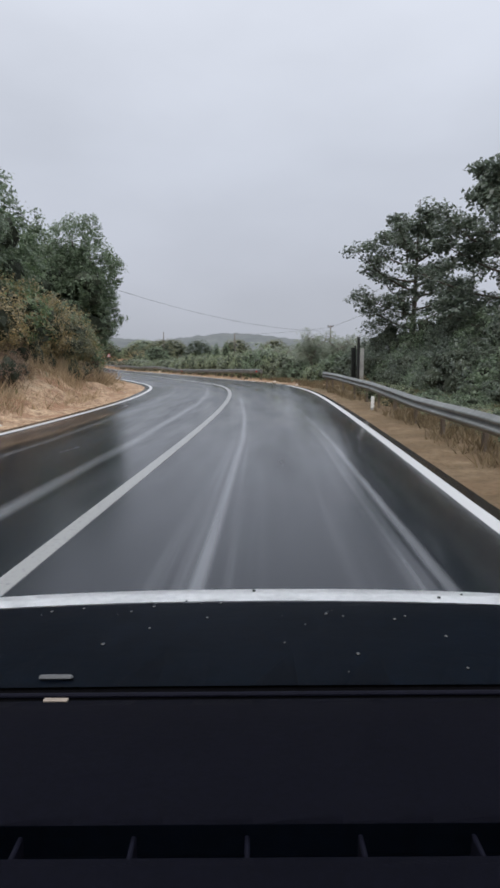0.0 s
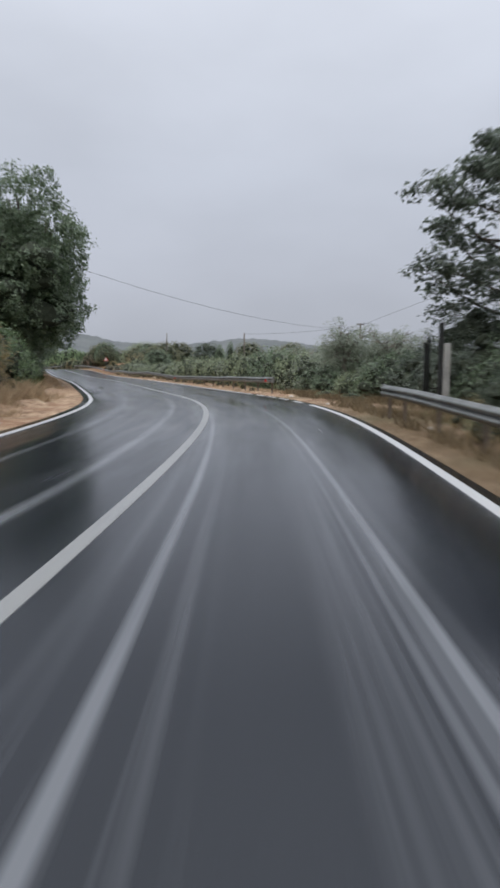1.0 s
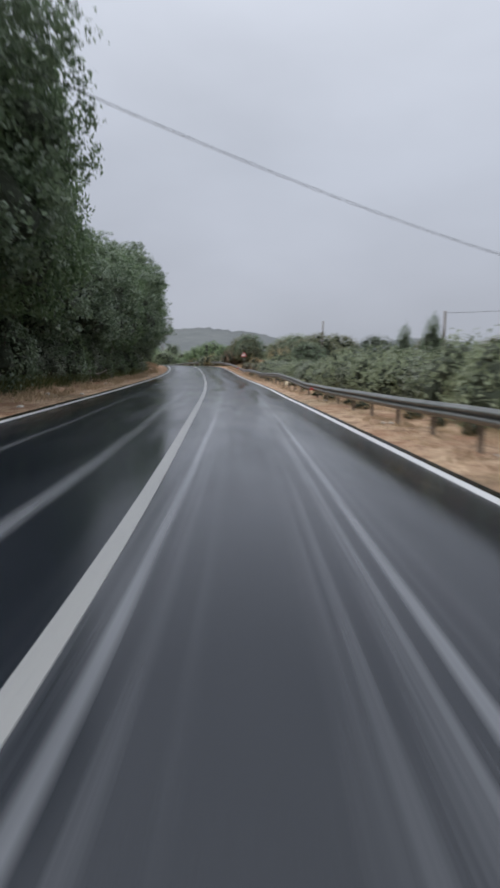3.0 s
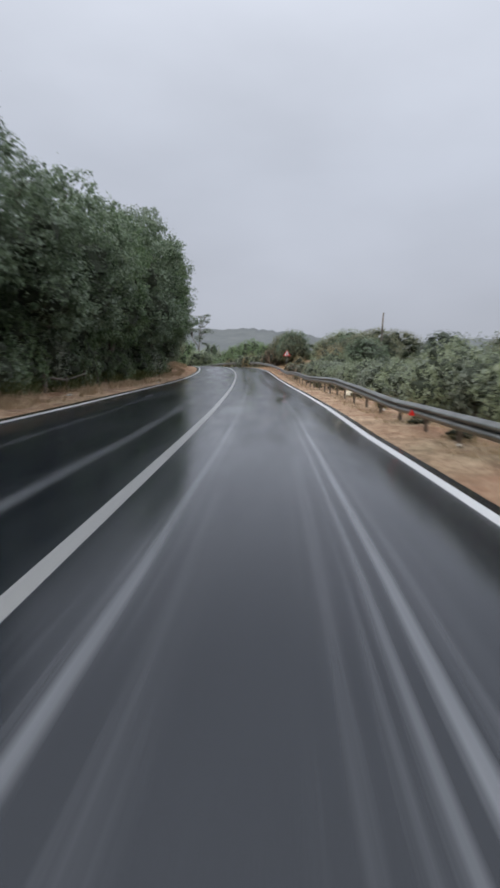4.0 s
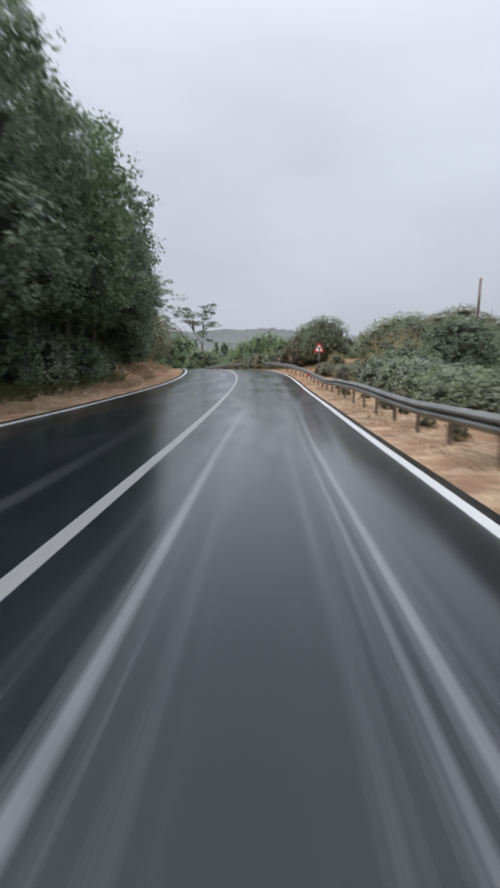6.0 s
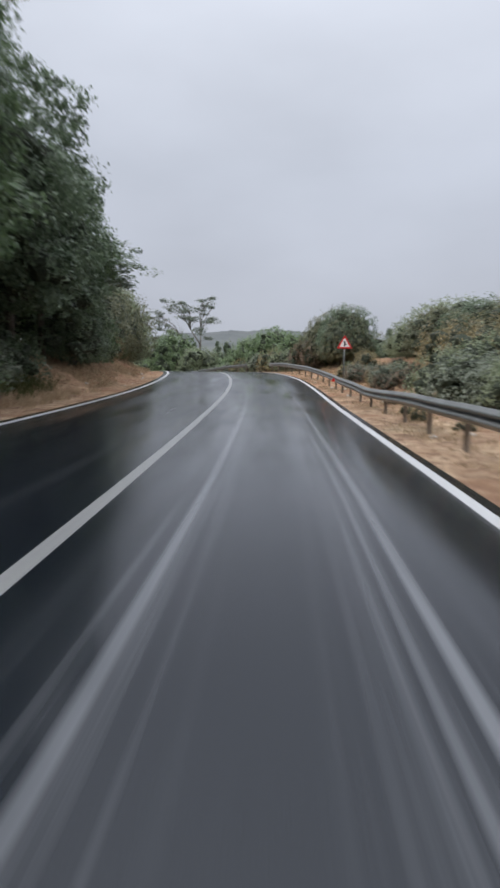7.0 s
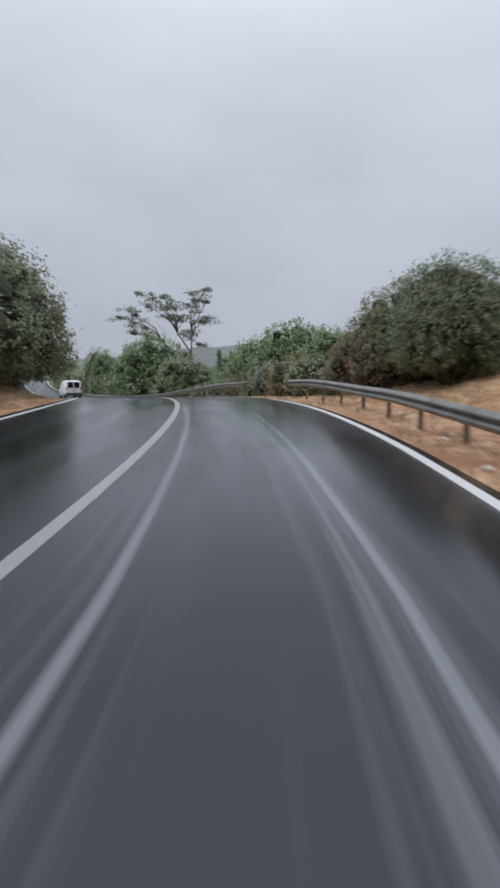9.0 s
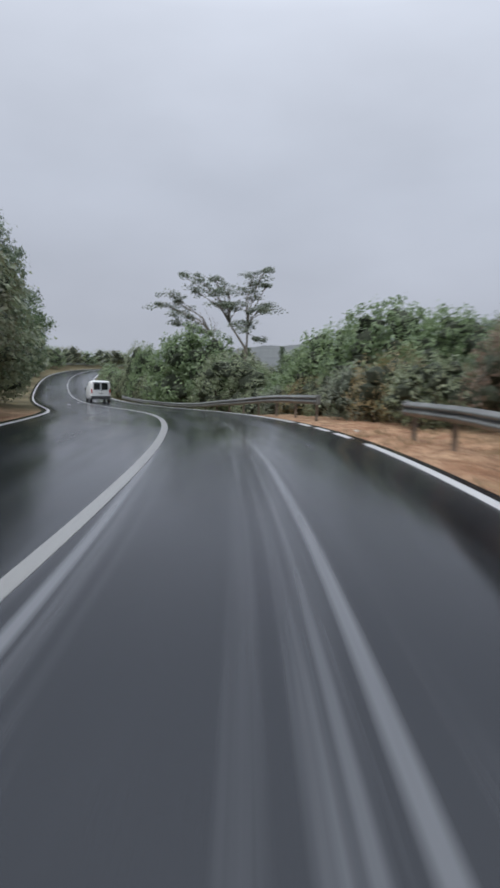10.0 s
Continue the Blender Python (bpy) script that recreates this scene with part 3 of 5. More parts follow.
# ---- plants ----
def leaves(rng, centres, per, spread, size, flat=0.0, narrow=0.5, hub=None):
    """Small leaf blades in tight sprays round centres, turned mostly to the sky; each a three-cornered blade."""
    n = len(centres) * per
    d = rng.normal(0, 1, (n, 3))
    d /= np.linalg.norm(d, axis=1)[:, None]
    off = d * rng.random((n, 1)) ** 0.4
    c = np.repeat(centres, per, 0) + off * spread * np.repeat(rng.uniform(0.6, 1.35, (len(centres), 1)), per, 0)
    out = off if hub is None else (c - hub) / (np.linalg.norm(c - hub, axis=1)[:, None] + 1e-6)
    k = np.array([[0, 0, 0.8 + flat]]) + 0.55 * out + rng.normal(0, 0.45, (n, 3))
    k /= np.linalg.norm(k, axis=1)[:, None] + 1e-9
    u = np.cross(k, rng.normal(0, 1, (n, 3)))
    u /= np.linalg.norm(u, axis=1)[:, None] + 1e-9
    w = np.cross(k, u)
    ln = size * rng.uniform(0.6, 1.35, (n, 1))
    v = np.stack([c - u * ln * 0.5 - k * ln * 0.1, c + u * ln * 0.3 + w * ln * narrow * 0.62, c + u * ln * 0.42 - w * ln * narrow * 0.5], 1)
    return v.reshape(-1, 3), np.arange(n * 3).reshape(-1, 3)


def lobe_points(rng, lobes, n):
    """Points in the outer part of a set of ellipsoids."""
    vol = np.array([r[0] * r[1] * r[2] for _, r in lobes])
    which = rng.choice(len(lobes), n, p=vol / vol.sum())
    d = rng.normal(0, 1, (n, 3))
    d /= np.linalg.norm(d, axis=1)[:, None]
    rad = rng.uniform(0.25, 1.0, (n, 1)) ** 0.5
    c = np.array([lobes[k][0] for k in which], float)
    r = np.array([lobes[k][1] for k in which], float)
    return c + d * rad * r


def limbs(rng, trunk_top, lobes, base_r, lean=(0, 0), bend=0.25):
    """Trunk and limbs that reach into each lobe."""
    p = [(0, 0, -0.3)]
    for k in range(1, 6):
        t = k / 5
        p.append((lean[0] * t + rng.normal(0, 0.06), lean[1] * t + rng.normal(0, 0.06), trunk_top * t))
    out = [tube(p, np.linspace(base_r * 1.25, base_r * 0.6, 6), 8)]
    p = np.array(p)
    for c, r in lobes:
        a = p[rng.integers(3, 6)]
        e = np.array(c, float) + np.array([0, 0, r[2] * 0.3])
        q = [a + (e - a) * t + rng.normal(0, bend, 3) * (0 < t < 1) * np.linalg.norm(e - a) * 0.12 for t in np.linspace(0, 1, 6)]
        out.append(tube(q, np.linspace(base_r * 0.45, base_r * 0.08, 6), 5))
        for _ in range(3):
            b = q[rng.integers(2, 5)]
            f = np.array(c) + np.clip(rng.normal(0, 1, 3), -1.2, 1.2) * np.array(r) * 0.42
            out.append(tube([b, (b + f) / 2 + rng.normal(0, 0.1, 3), f], [base_r * 0.2, base_r * 0.12, base_r * 0.04], 4))
    return joined(out)


def build_tree(name, seed, height, radius, clumps, per, leaf, mats, first=0.3, lobes_n=9, spread=0.34, base_r=0.16, flat=0.2, narrow=0.5, lean=(0, 0), squash=1.0, core=0.44):
    rng = np.random.default_rng(seed)
    lobes = []
    for k in range(lobes_n):
        t = (k + 0.5) / lobes_n
        z = height * (first + (0.93 - first) * t)
        prof = math.sin(math.pi * min(1, 0.18 + 0.82 * (1 - t)) ** 0.9) ** 0.6 if t > 0.25 else 0.75 + t
        a = k * 2.4 + rng.uniform(-0.5, 0.5)
        rr = radius * prof * rng.uniform(0.35, 0.62)
        lr = radius * rng.uniform(0.38, 0.58) * (1.05 - 0.35 * t)
        lobes.append(((rr * math.cos(a) + lean[0] * t, rr * math.sin(a) + lean[1] * t, z), (lr, lr, lr * 0.72 * squash)))
    for t in (0.35, 0.52, 0.68, 0.82):
        cr = radius * core * (1.25 - 0.6 * t)
        lobes.append(((rng.normal(0, 0.1) * radius, rng.normal(0, 0.1) * radius, height * (first + (0.93 - first) * t)), (cr, cr, cr * 0.9)))
    root = new(name)
    wv, wf = limbs(rng, height * 0.72, lobes, base_r, lean)
    piece("trunk", mesh_of("trunk", wv, wf, mats[0], True), root)
    hub = np.array([[lean[0] * 0.5, lean[1] * 0.5, height * 0.45]])
    v, f = leaves(rng, lobe_points(rng, lobes, clumps), per, np.array([[spread, spread, spread * 0.62]]), leaf, flat, narrow, hub)
    piece("crown", mesh_of("crown", v, f, mats[1]), root)
    return root


def round_lobes(rng, radius, low, mid, high, n, size, open_low=-0.55, boxy=0.5):
    """Lobes set round an egg-shaped crown: low, mid (widest) and high are heights."""
    lobes = []
    for k in range(n):
        u = open_low + (1 - open_low) * (k + 0.5) / n
        a = k * 2.39996 + rng.uniform(-0.35, 0.35)
        lr = radius * size * rng.uniform(0.62, 1.3)
        flat_r = max(0.0, 1 - u * u) ** boxy * (radius - lr * 0.85) * rng.uniform(0.86, 1.1)
        up = (high - mid - lr * 0.75) if u > 0 else (mid - low - lr * 0.5)
        lobes.append(((flat_r * math.cos(a), flat_r * math.sin(a), mid + u * up * rng.uniform(0.9, 1.05)), (lr, lr, lr * 0.82)))
    return lobes


def shell_points(rng, lobes, n):
    """Points spread over the outside of a set of lobes, and the way each faces."""
    c0 = np.array([c for c, _ in lobes], float)
    r0 = np.array([r for _, r in lobes], float)
    pts, ways = [], []
    need = n
    while need > 0:
        k = rng.choice(len(lobes), need * 3, p=r0[:, 0] ** 2 / (r0[:, 0] ** 2).sum())
        d = rng.normal(0, 1, (need * 3, 3))
        d /= np.linalg.norm(d, axis=1)[:, None]
        q = c0[k] + d * r0[k]
        inside = (((q[:, None] - c0[None]) / (r0[None] * 0.93)) ** 2).sum(2) < 1
        ok = ~inside.any(1) & (q[:, 2] > 0.04)
        if not ok.any():
            break
        pts.append(q[ok][:need])
        ways.append(d[ok][:need])
        need -= len(pts[-1])
    return np.concatenate(pts), np.concatenate(ways)


def leaf_tufts(rng, lobes, tufts, per, spread, size, narrow, loose=0.55):
    """Tufts of small blades over the outside of a crown; some stand proud of it."""
    c, way = shell_points(rng, lobes, tufts)
    c = c + way * (rng.normal(0, loose, (len(c), 1)) * spread + spread * 0.25)
    n = len(c) * per
    way = np.repeat(way, per, 0)
    p = np.repeat(c, per, 0) + rng.normal(0, 0.5, (n, 3)) * spread * np.repeat(rng.uniform(0.6, 1.4, (len(c), 1)), per, 0)
    k = way * 0.7 + np.array([[0, 0, 0.5]]) + rng.normal(0, 0.42, (n, 3))
    k /= np.linalg.norm(k, axis=1)[:, None] + 1e-9
    u = np.cross(k, rng.normal(0, 1, (n, 3)))
    u /= np.linalg.norm(u, axis=1)[:, None] + 1e-9
    w = np.cross(k, u)
    ln = size * rng.uniform(0.6, 1.35, (n, 1))
    v = np.stack([p - u * ln * 0.5 - k * ln * 0.1, p + u * ln * 0.3 + w * ln * narrow * 0.62, p + u * ln * 0.42 - w * ln * narrow * 0.5], 1)
    return v.reshape(-1, 3), np.arange(n * 3).reshape(-1, 3)


def crown_shade_core(rng, lobes, share, detail=2):
    """Lumps that fill a crown behind its leaves, dark to paint its inner shade."""
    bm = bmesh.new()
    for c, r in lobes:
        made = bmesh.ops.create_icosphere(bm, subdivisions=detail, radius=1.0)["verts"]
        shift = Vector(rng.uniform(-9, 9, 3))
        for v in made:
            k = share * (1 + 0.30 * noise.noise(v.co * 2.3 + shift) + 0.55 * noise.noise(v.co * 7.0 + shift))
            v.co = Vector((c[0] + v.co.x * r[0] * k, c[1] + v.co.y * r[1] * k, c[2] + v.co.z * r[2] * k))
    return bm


def build_round_tree(name, seed, height, radius, first, lobes_n, size, tufts, per, leaf, spread, mats, base_r=0.16, mid=0.55, share=0.64, narrow=0.6):
    rng = np.random.default_rng(seed)
    lobes = round_lobes(rng, radius, height * first, height * mid, height, lobes_n, size, -0.55, 0.36)
    root = new(name)
    wv, wf = limbs(rng, height * 0.7, lobes[::2], base_r)
    piece("trunk", mesh_of("trunk", wv, wf, mats[0], True), root)
    part("inner_growth", crown_shade_core(rng, [g for g in lobes if g[0][2] < height * 0.66], share), CROWN_SHADE, root)
    at_, way = shell_points(rng, lobes, 64)
    knobs = [(tuple(q + w_ * radius * 0.03), (g, g, g * 0.75)) for q, w_, g in zip(at_, way, radius * rng.uniform(0.10, 0.20, 64)) if q[2] > height * 0.2]
    v, f = leaf_tufts(rng, lobes + knobs, tufts, per, spread, leaf, narrow)
    piece("crown", mesh_of("crown", v, f, mats[1]), root)
    return root


def build_dome_bush(name, seed, height, radius, lobes_n, size, tufts, per, leaf, spread, mats, narrow=0.6, share=0.60):
    """A close rounded bush whose leaves reach the ground."""
    rng = np.random.default_rng(seed)
    lobes = round_lobes(rng, radius, height * 0.02, height * 0.30, height, lobes_n, size, -0.30)
    root = new(name)
    stems = []
    for c, r in lobes[::2]:
        b = np.array([rng.normal(0, radius * 0.15), rng.normal(0, radius * 0.15), -0.2])
        e = np.array(c)
        stems.append(tube([b, (b + e) / 2 + rng.normal(0, 0.1, 3), e], [0.06, 0.04, 0.015], 5))
    sv, sf = joined(stems)
    piece("stems", mesh_of("stems", sv, sf, mats[0], True), root)
    part("inner_growth", crown_shade_core(rng, lobes, share, 1), CROWN_SHADE, root)
    v, f = leaf_tufts(rng, lobes, tufts, per, spread, leaf, narrow, 0.3)
    piece("crown", mesh_of("crown", v, f, mats[1]), root)
    return root


def build_layered_tree(name, seed, height, radius, limbs_n, leaf, mats, first=0.26, base_r=0.15, per=80):
    """A tree of long rising limbs that carry flat pads of leaves with sky between them."""
    rng = np.random.default_rng(seed)
    root = new(name)
    ts = np.linspace(0, 1, 9)
    stem = np.stack([0.35 * np.sin(ts * 3.0 + seed), 0.3 * np.sin(ts * 2.3), ts * height * 0.94 - 0.3], 1)
    wood = [tube(stem, np.linspace(base_r * 1.3, base_r * 0.15, 9), 8)]
    pads, big = [], []
    for k in range(limbs_n):
        t = first + (0.97 - first) * (k + 0.5) / limbs_n
        a = k * 2.39996 + rng.uniform(-0.4, 0.4)
        root_at = np.array([np.interp(t * 0.92, ts, stem[:, i]) for i in range(3)])
        reach = radius * float(np.interp(t, (0.2, 0.42, 0.62, 0.85, 1.0), (0.8, 1.0, 0.82, 0.5, 0.18))) * rng.uniform(0.75, 1.12)
        way = np.array([math.cos(a), math.sin(a), 0.0])
        side = np.array([-way[1], way[0], 0.0])
        rise = reach * rng.uniform(0.25, 0.65)
        q = [root_at + way * reach * x + np.array([0, 0, rise * x ** 1.5]) + side * rng.normal(0, 0.10) * reach * x for x in np.linspace(0, 1, 6)]
        wood.append(tube(q, np.linspace(base_r * 0.42, base_r * 0.06, 6), 5))
        for x in (0.40, 0.55, 0.68, 0.80, 0.91, 1.0):
            if x < 0.5 and rng.random() < 0.5:
                continue
            b = np.array([np.interp(x, np.linspace(0, 1, 6), [g[i] for g in q]) for i in range(3)])
            e = b + side * rng.normal(0, 0.24) * reach * (1.15 - x * 0.6) + np.array([0, 0, rng.uniform(-0.12, 0.30)])
            wood.append(tube([b, (b + e) / 2, e], [base_r * 0.12, base_r * 0.08, base_r * 0.03], 4))
            pads.append(e)
            big.append(rng.uniform(0.42, 0.80) * radius / 3.6)
    v, f = joined(wood)
    piece("trunk", mesh_of("trunk", v, f, mats[0], True), root)
    c = np.array(pads)
    g = np.repeat(np.array(big), per)[:, None]
    n = len(c) * per
    d = rng.normal(0, 1, (n, 3))
    d /= np.linalg.norm(d, axis=1)[:, None]
    p = np.repeat(c, per, 0) + d * rng.random((n, 1)) ** 0.45 * g * np.array([[1, 1, 0.52]])
    k = d * 0.45 + np.array([[0, 0, 0.9]]) + rng.normal(0, 0.45, (n, 3))
    k /= np.linalg.norm(k, axis=1)[:, None]
    u = np.cross(k, rng.normal(0, 1, (n, 3)))
    u /= np.linalg.norm(u, axis=1)[:, None] + 1e-9
    w = np.cross(k, u)
    ln = leaf * rng.uniform(0.6, 1.35, (n, 1))
    v = np.stack([p - u * ln * 0.5, p + u * ln * 0.3 + w * ln * 0.36, p + u * ln * 0.42 - w * ln * 0.3], 1)
    piece("crown", mesh_of("crown", v.reshape(-1, 3), np.arange(n * 3).reshape(-1, 3), mats[1]), root)
    return root


def build_pine(name, seed, height, radius, mats):
    """A small conifer: whorls of drooping branches with needle sprays."""
    rng = np.random.default_rng(seed)
    root = new(name)
    wood, tips = [tube([(0, 0, -0.3), (0.03, 0, height * 0.5), (0, 0.02, height)], [0.07, 0.045, 0.008], 7)], []
    for k in range(60):
        t = (k + 0.5) / 60
        z = height * (0.10 + 0.88 * t)
        a = k * 2.39996 + rng.uniform(-0.3, 0.3)
        r = radius * (1.05 - 0.98 * t) * rng.uniform(0.6, 1.15)
        e = np.array([math.cos(a) * r, math.sin(a) * r, z + 0.10 - 0.35 * r])
        wood.append(tube([(0, 0, z), e * np.array([0.5, 0.5, 1]) + np.array([0, 0, 0.12 * r]), e], [0.016, 0.011, 0.004], 4))
        tips += [e * np.array([x, x, 1]) + np.array([0, 0, (1 - x) * 0.25 * r]) for x in (0.35, 0.6, 0.82, 1.0)]
    v, f = joined(wood)
    piece("trunk", mesh_of("trunk", v, f, mats[0], True), root)
    v, f = leaves(rng, np.array(tips), 20, np.array([[0.17, 0.17, 0.10]]), 0.15, 0.2, 0.3)
    piece("crown", mesh_of("crown", v, f, mats[1]), root)
    return root


def plant(proto, x, y, z, turn, k, label, category, group=""):
    ob = copy_thing(proto, Matrix.Translation((x, y, z)) @ Matrix.Rotation(turn, 4, 'Z') @ Matrix.Diagonal((*k, 1)))
    return tagged(ob, label, category, group)


def retire(protos):
    """Takes the patterns out again once they have been copied."""
    for ob in protos:
        for o in (*ob.children_recursive, ob):
            bpy.data.objects.remove(o)


BROAD = [build_round_tree("broadleaf_tree", 11, 10.0, 3.6, 0.06, 22, 0.38, 1450, 18, 0.175, 0.25, (BARK, LEAF_DARK)),
         build_round_tree("broadleaf_tree", 12, 10.0, 3.6, 0.06, 24, 0.36, 1450, 18, 0.175, 0.25, (BARK, LEAF_DARK)),
         build_round_tree("broadleaf_tree", 13, 10.0, 3.6, 0.07, 22, 0.37, 1450, 18, 0.175, 0.26, (BARK, LEAF_GREEN)),
         build_round_tree("broadleaf_tree", 14, 10.0, 3.6, 0.06, 20, 0.40, 1450, 18, 0.175, 0.26, (BARK, LEAF_DARK))]
TALL = [build_round_tree("tall_tree", 15, 12.0, 4.2, 0.05, 30, 0.33, 2300, 19, 0.175, 0.26, (BARK, LEAF_DARK), 0.2),
        build_round_tree("tall_tree", 16, 12.0, 4.2, 0.05, 28, 0.35, 2300, 19, 0.175, 0.27, (BARK, LEAF_GREEN), 0.2)]
SHRUB = [build_dome_bush("tall_shrub", 44, 5.0, 2.9, 22, 0.38, 1000, 11, 0.135, 0.24, (BARK, LEAF_DOME)),
         build_dome_bush("tall_shrub", 45, 5.0, 2.9, 24, 0.36, 1000, 11, 0.135, 0.24, (BARK, LEAF_SCRUB)),
         build_dome_bush("tall_shrub", 46, 5.0, 2.9, 22, 0.38, 1000, 11, 0.135, 0.24, (BARK, LEAF_DARK))]
LEAFDOME = [build_dome_bush("tall_shrub", 47, 5.0, 2.9, 24, 0.36, 800, 12, 0.17, 0.27, (BARK, LEAF_BRIGHT), 0.75)]
FARBUSH = [build_dome_bush("tall_shrub", 48, 5.0, 2.9, 14, 0.42, 420, 5, 0.24, 0.30, (BARK, LEAF_BRIGHT), 0.75),
           build_dome_bush("tall_shrub", 49, 5.0, 2.9, 14, 0.42, 420, 5, 0.22, 0.30, (BARK, LEAF_SCRUB)),
           build_dome_bush("tall_shrub", 50, 5.0, 2.9, 14, 0.42, 420, 5, 0.22, 0.30, (BARK, LEAF_DOME))]
REDBUSH = [build_dome_bush("broom_bush", 52, 2.0, 1.5, 14, 0.40, 400, 9, 0.105, 0.19, (BARK, LEAF_RED), 0.35)]
AIRY = [build_layered_tree("layered_tree", 21, 10.0, 3.6, 26, 0.19, (BARK, LEAF_PINE), per=105),
        build_layered_tree("layered_tree", 22, 10.0, 3.6, 38, 0.19, (BARK, LEAF_PINE), 0.16, per=105)]
LIMBY = [build_tree("open_tree", 23, 10.0, 3.6, 190, 48, 0.20, (BARK, LEAF_DARK), 0.56, 9, 0.50, 0.085, 0.2, squash=0.75, core=0.3)]
OLIVE = [build_tree("olive_tree", 31, 3.8, 1.9, 190, 40, 0.12, (PALE_BARK, LEAF_OLIVE), 0.36, 8, 0.30, 0.13, 0.0, 0.34),
         build_tree("olive_tree", 32, 3.8, 1.9, 190, 40, 0.12, (PALE_BARK, LEAF_OLIVE), 0.38, 9, 0.30, 0.13, 0.0, 0.34)]
DARKSCRUB = [build_dome_bush("scrub_bush", 62, 2.2, 1.7, 15, 0.40, 620, 8, 0.115, 0.22, (BARK, LEAF_PINE)),
             build_dome_bush("tall_shrub", 63, 5.0, 2.9, 22, 0.38, 1000, 11, 0.14, 0.26, (BARK, LEAF_PINE))]
SCRUB = [build_dome_bush("scrub_bush", 41, 2.2, 1.7, 15, 0.40, 370, 7, 0.13, 0.20, (BARK, LEAF_SCRUB)),
         build_dome_bush("scrub_bush", 42, 2.2, 1.7, 15, 0.40, 370, 7, 0.13, 0.20, (BARK, LEAF_OLIVE), 0.5),
         build_dome_bush("scrub_bush", 43, 2.2, 1.7, 15, 0.40, 370, 7, 0.13, 0.20, (BARK, LEAF_DARK))]
BROWNBUSH = [build_dome_bush("broom_bush", 51, 2.0, 1.5, 14, 0.42, 400, 9, 0.12, 0.19, (BARK, LEAF_BROWN), 0.3)]
WEEDCLUMP = [build_dome_bush("broom_bush", 54, 2.0, 1.5, 9, 0.46, 170, 8, 0.17, 0.24, (BARK, LEAF_BROWN), 0.3),
             build_dome_bush("broom_bush", 55, 2.0, 1.5, 9, 0.46, 170, 8, 0.16, 0.24, (BARK, LEAF_RED), 0.35)]
PINE = [build_pine("pine_tree", 71, 4.0, 1.3, (BARK, LEAF_DARK))]
GREENBUSH = [build_dome_bush("leafy_bush", 61, 3.2, 2.1, 18, 0.38, 440, 10, 0.165, 0.25, (BARK, LEAF_GREEN))]


def at_sd(protos, i, s, d, h, r, label, category, group, seed):
    rng = random.Random(seed)
    q = stand(s, d, 0.05)
    pr = protos[i % len(protos)]
    ph, pw = PROTO_SIZE[pr.name.split(".")[0]]
    return plant(pr, q[0], q[1], q[2], rng.uniform(0, 6.28), (r / pw, r / pw, h / ph), label, category, group)


PROTO_SIZE = {"broadleaf_tree": (10.7, 4.15), "layered_tree": (9.6, 3.7), "open_tree": (10.0, 3.6), "olive_tree": (3.8, 1.9), "scrub_bush": (2.45, 1.8), "broom_bush": (2.2, 1.6), "leafy_bush": (3.5, 2.25), "tall_tree": (13.0, 4.95), "tall_shrub": (5.6, 3.1), "pine_tree": (4.0, 1.3)}
rnd = random.Random(5)
WOOD = "trees along the inner verge"
# inner side of the bend: tall tree with an overhanging limb, then a dense row
for i, (s, d, h, r) in enumerate(((20.5, -10.6, 7.6, 3.4), (25, -11.2, 8.1, 3.5), (31, -12.0, 8.8, 3.6),
                                  (61, -8.0, 8.6, 3.6), (66, -7.6, 8.2, 3.7), (71, -7.4, 8.8, 3.9), (76, -7.2, 9.1, 3.4), (81, -7.0, 10.0, 4.1))):
    at_sd(BROAD, i, s, d, h, r, "dark green broadleaf tree with dense low crown beside the verge", "tree", WOOD, i)
for i, (s, d, h, r) in enumerate(((49.5, -6.9, 12.4, 4.8), (55.5, -7.6, 11.4, 4.2), (86, -7.4, 10.9, 4.2), (91.0, -7.5, 11.3, 4.3), (96.5, -7.7, 11.2, 4.3), (51.5, -6.4, 11.0, 3.6), (101.0, -7.7, 9.6, 3.7), (105.5, -8.1, 9.4, 3.3))):
    at_sd(TALL, i, s, d, h, r, "tall green broadleaf tree leaning out over the verge", "tree", WOOD, 20 + i)
for i in range(7):
    s = 42 + i * 8.4
    at_sd(BROAD, i + 1, s + rnd.uniform(-1, 1), -13.5 - rnd.uniform(0, 4), rnd.uniform(7.5, 10), 3.3, "dark green broadleaf tree in a dense row", "tree", WOOD, 100 + i)
for i in range(24):
    s = 44 + i * 2.4
    at_sd(SCRUB if i % 3 else GREENBUSH, i, s, -6.9 - rnd.uniform(0, 0.9), rnd.uniform(1.8, 3.4), rnd.uniform(1.3, 1.8), "dark undergrowth bush at the foot of roadside trees", "bush", "undergrowth", 200 + i)
for i, (s, d, h, r) in enumerate(((108.8, -6.9, 6.6, 4.3), (113.5, -9.8, 6.4, 3.0))):
    at_sd([LIMBY[0], AIRY[1]], i, s, d, h, r, "airy broadleaf tree with long open limbs over a bank", "tree", WOOD, 300 + i)
for i, (s, d, h, r) in enumerate(((111.5, -9.2, 4.0, 2.6), (115.5, -9.1, 4.4, 2.8), (119.5, -8.8, 4.9, 3.0), (123.5, -8.3, 6.0, 3.2), (127.0, -7.6, 6.6, 3.3), (131.0, -7.7, 6.7, 3.2))):
    at_sd([SHRUB[1], SHRUB[0], SHRUB[0]], i, s, d + 0.7, h, r, "olive-brown rounded shrub on a dry bank", "bush", "shrubs on the bank", 320 + i)
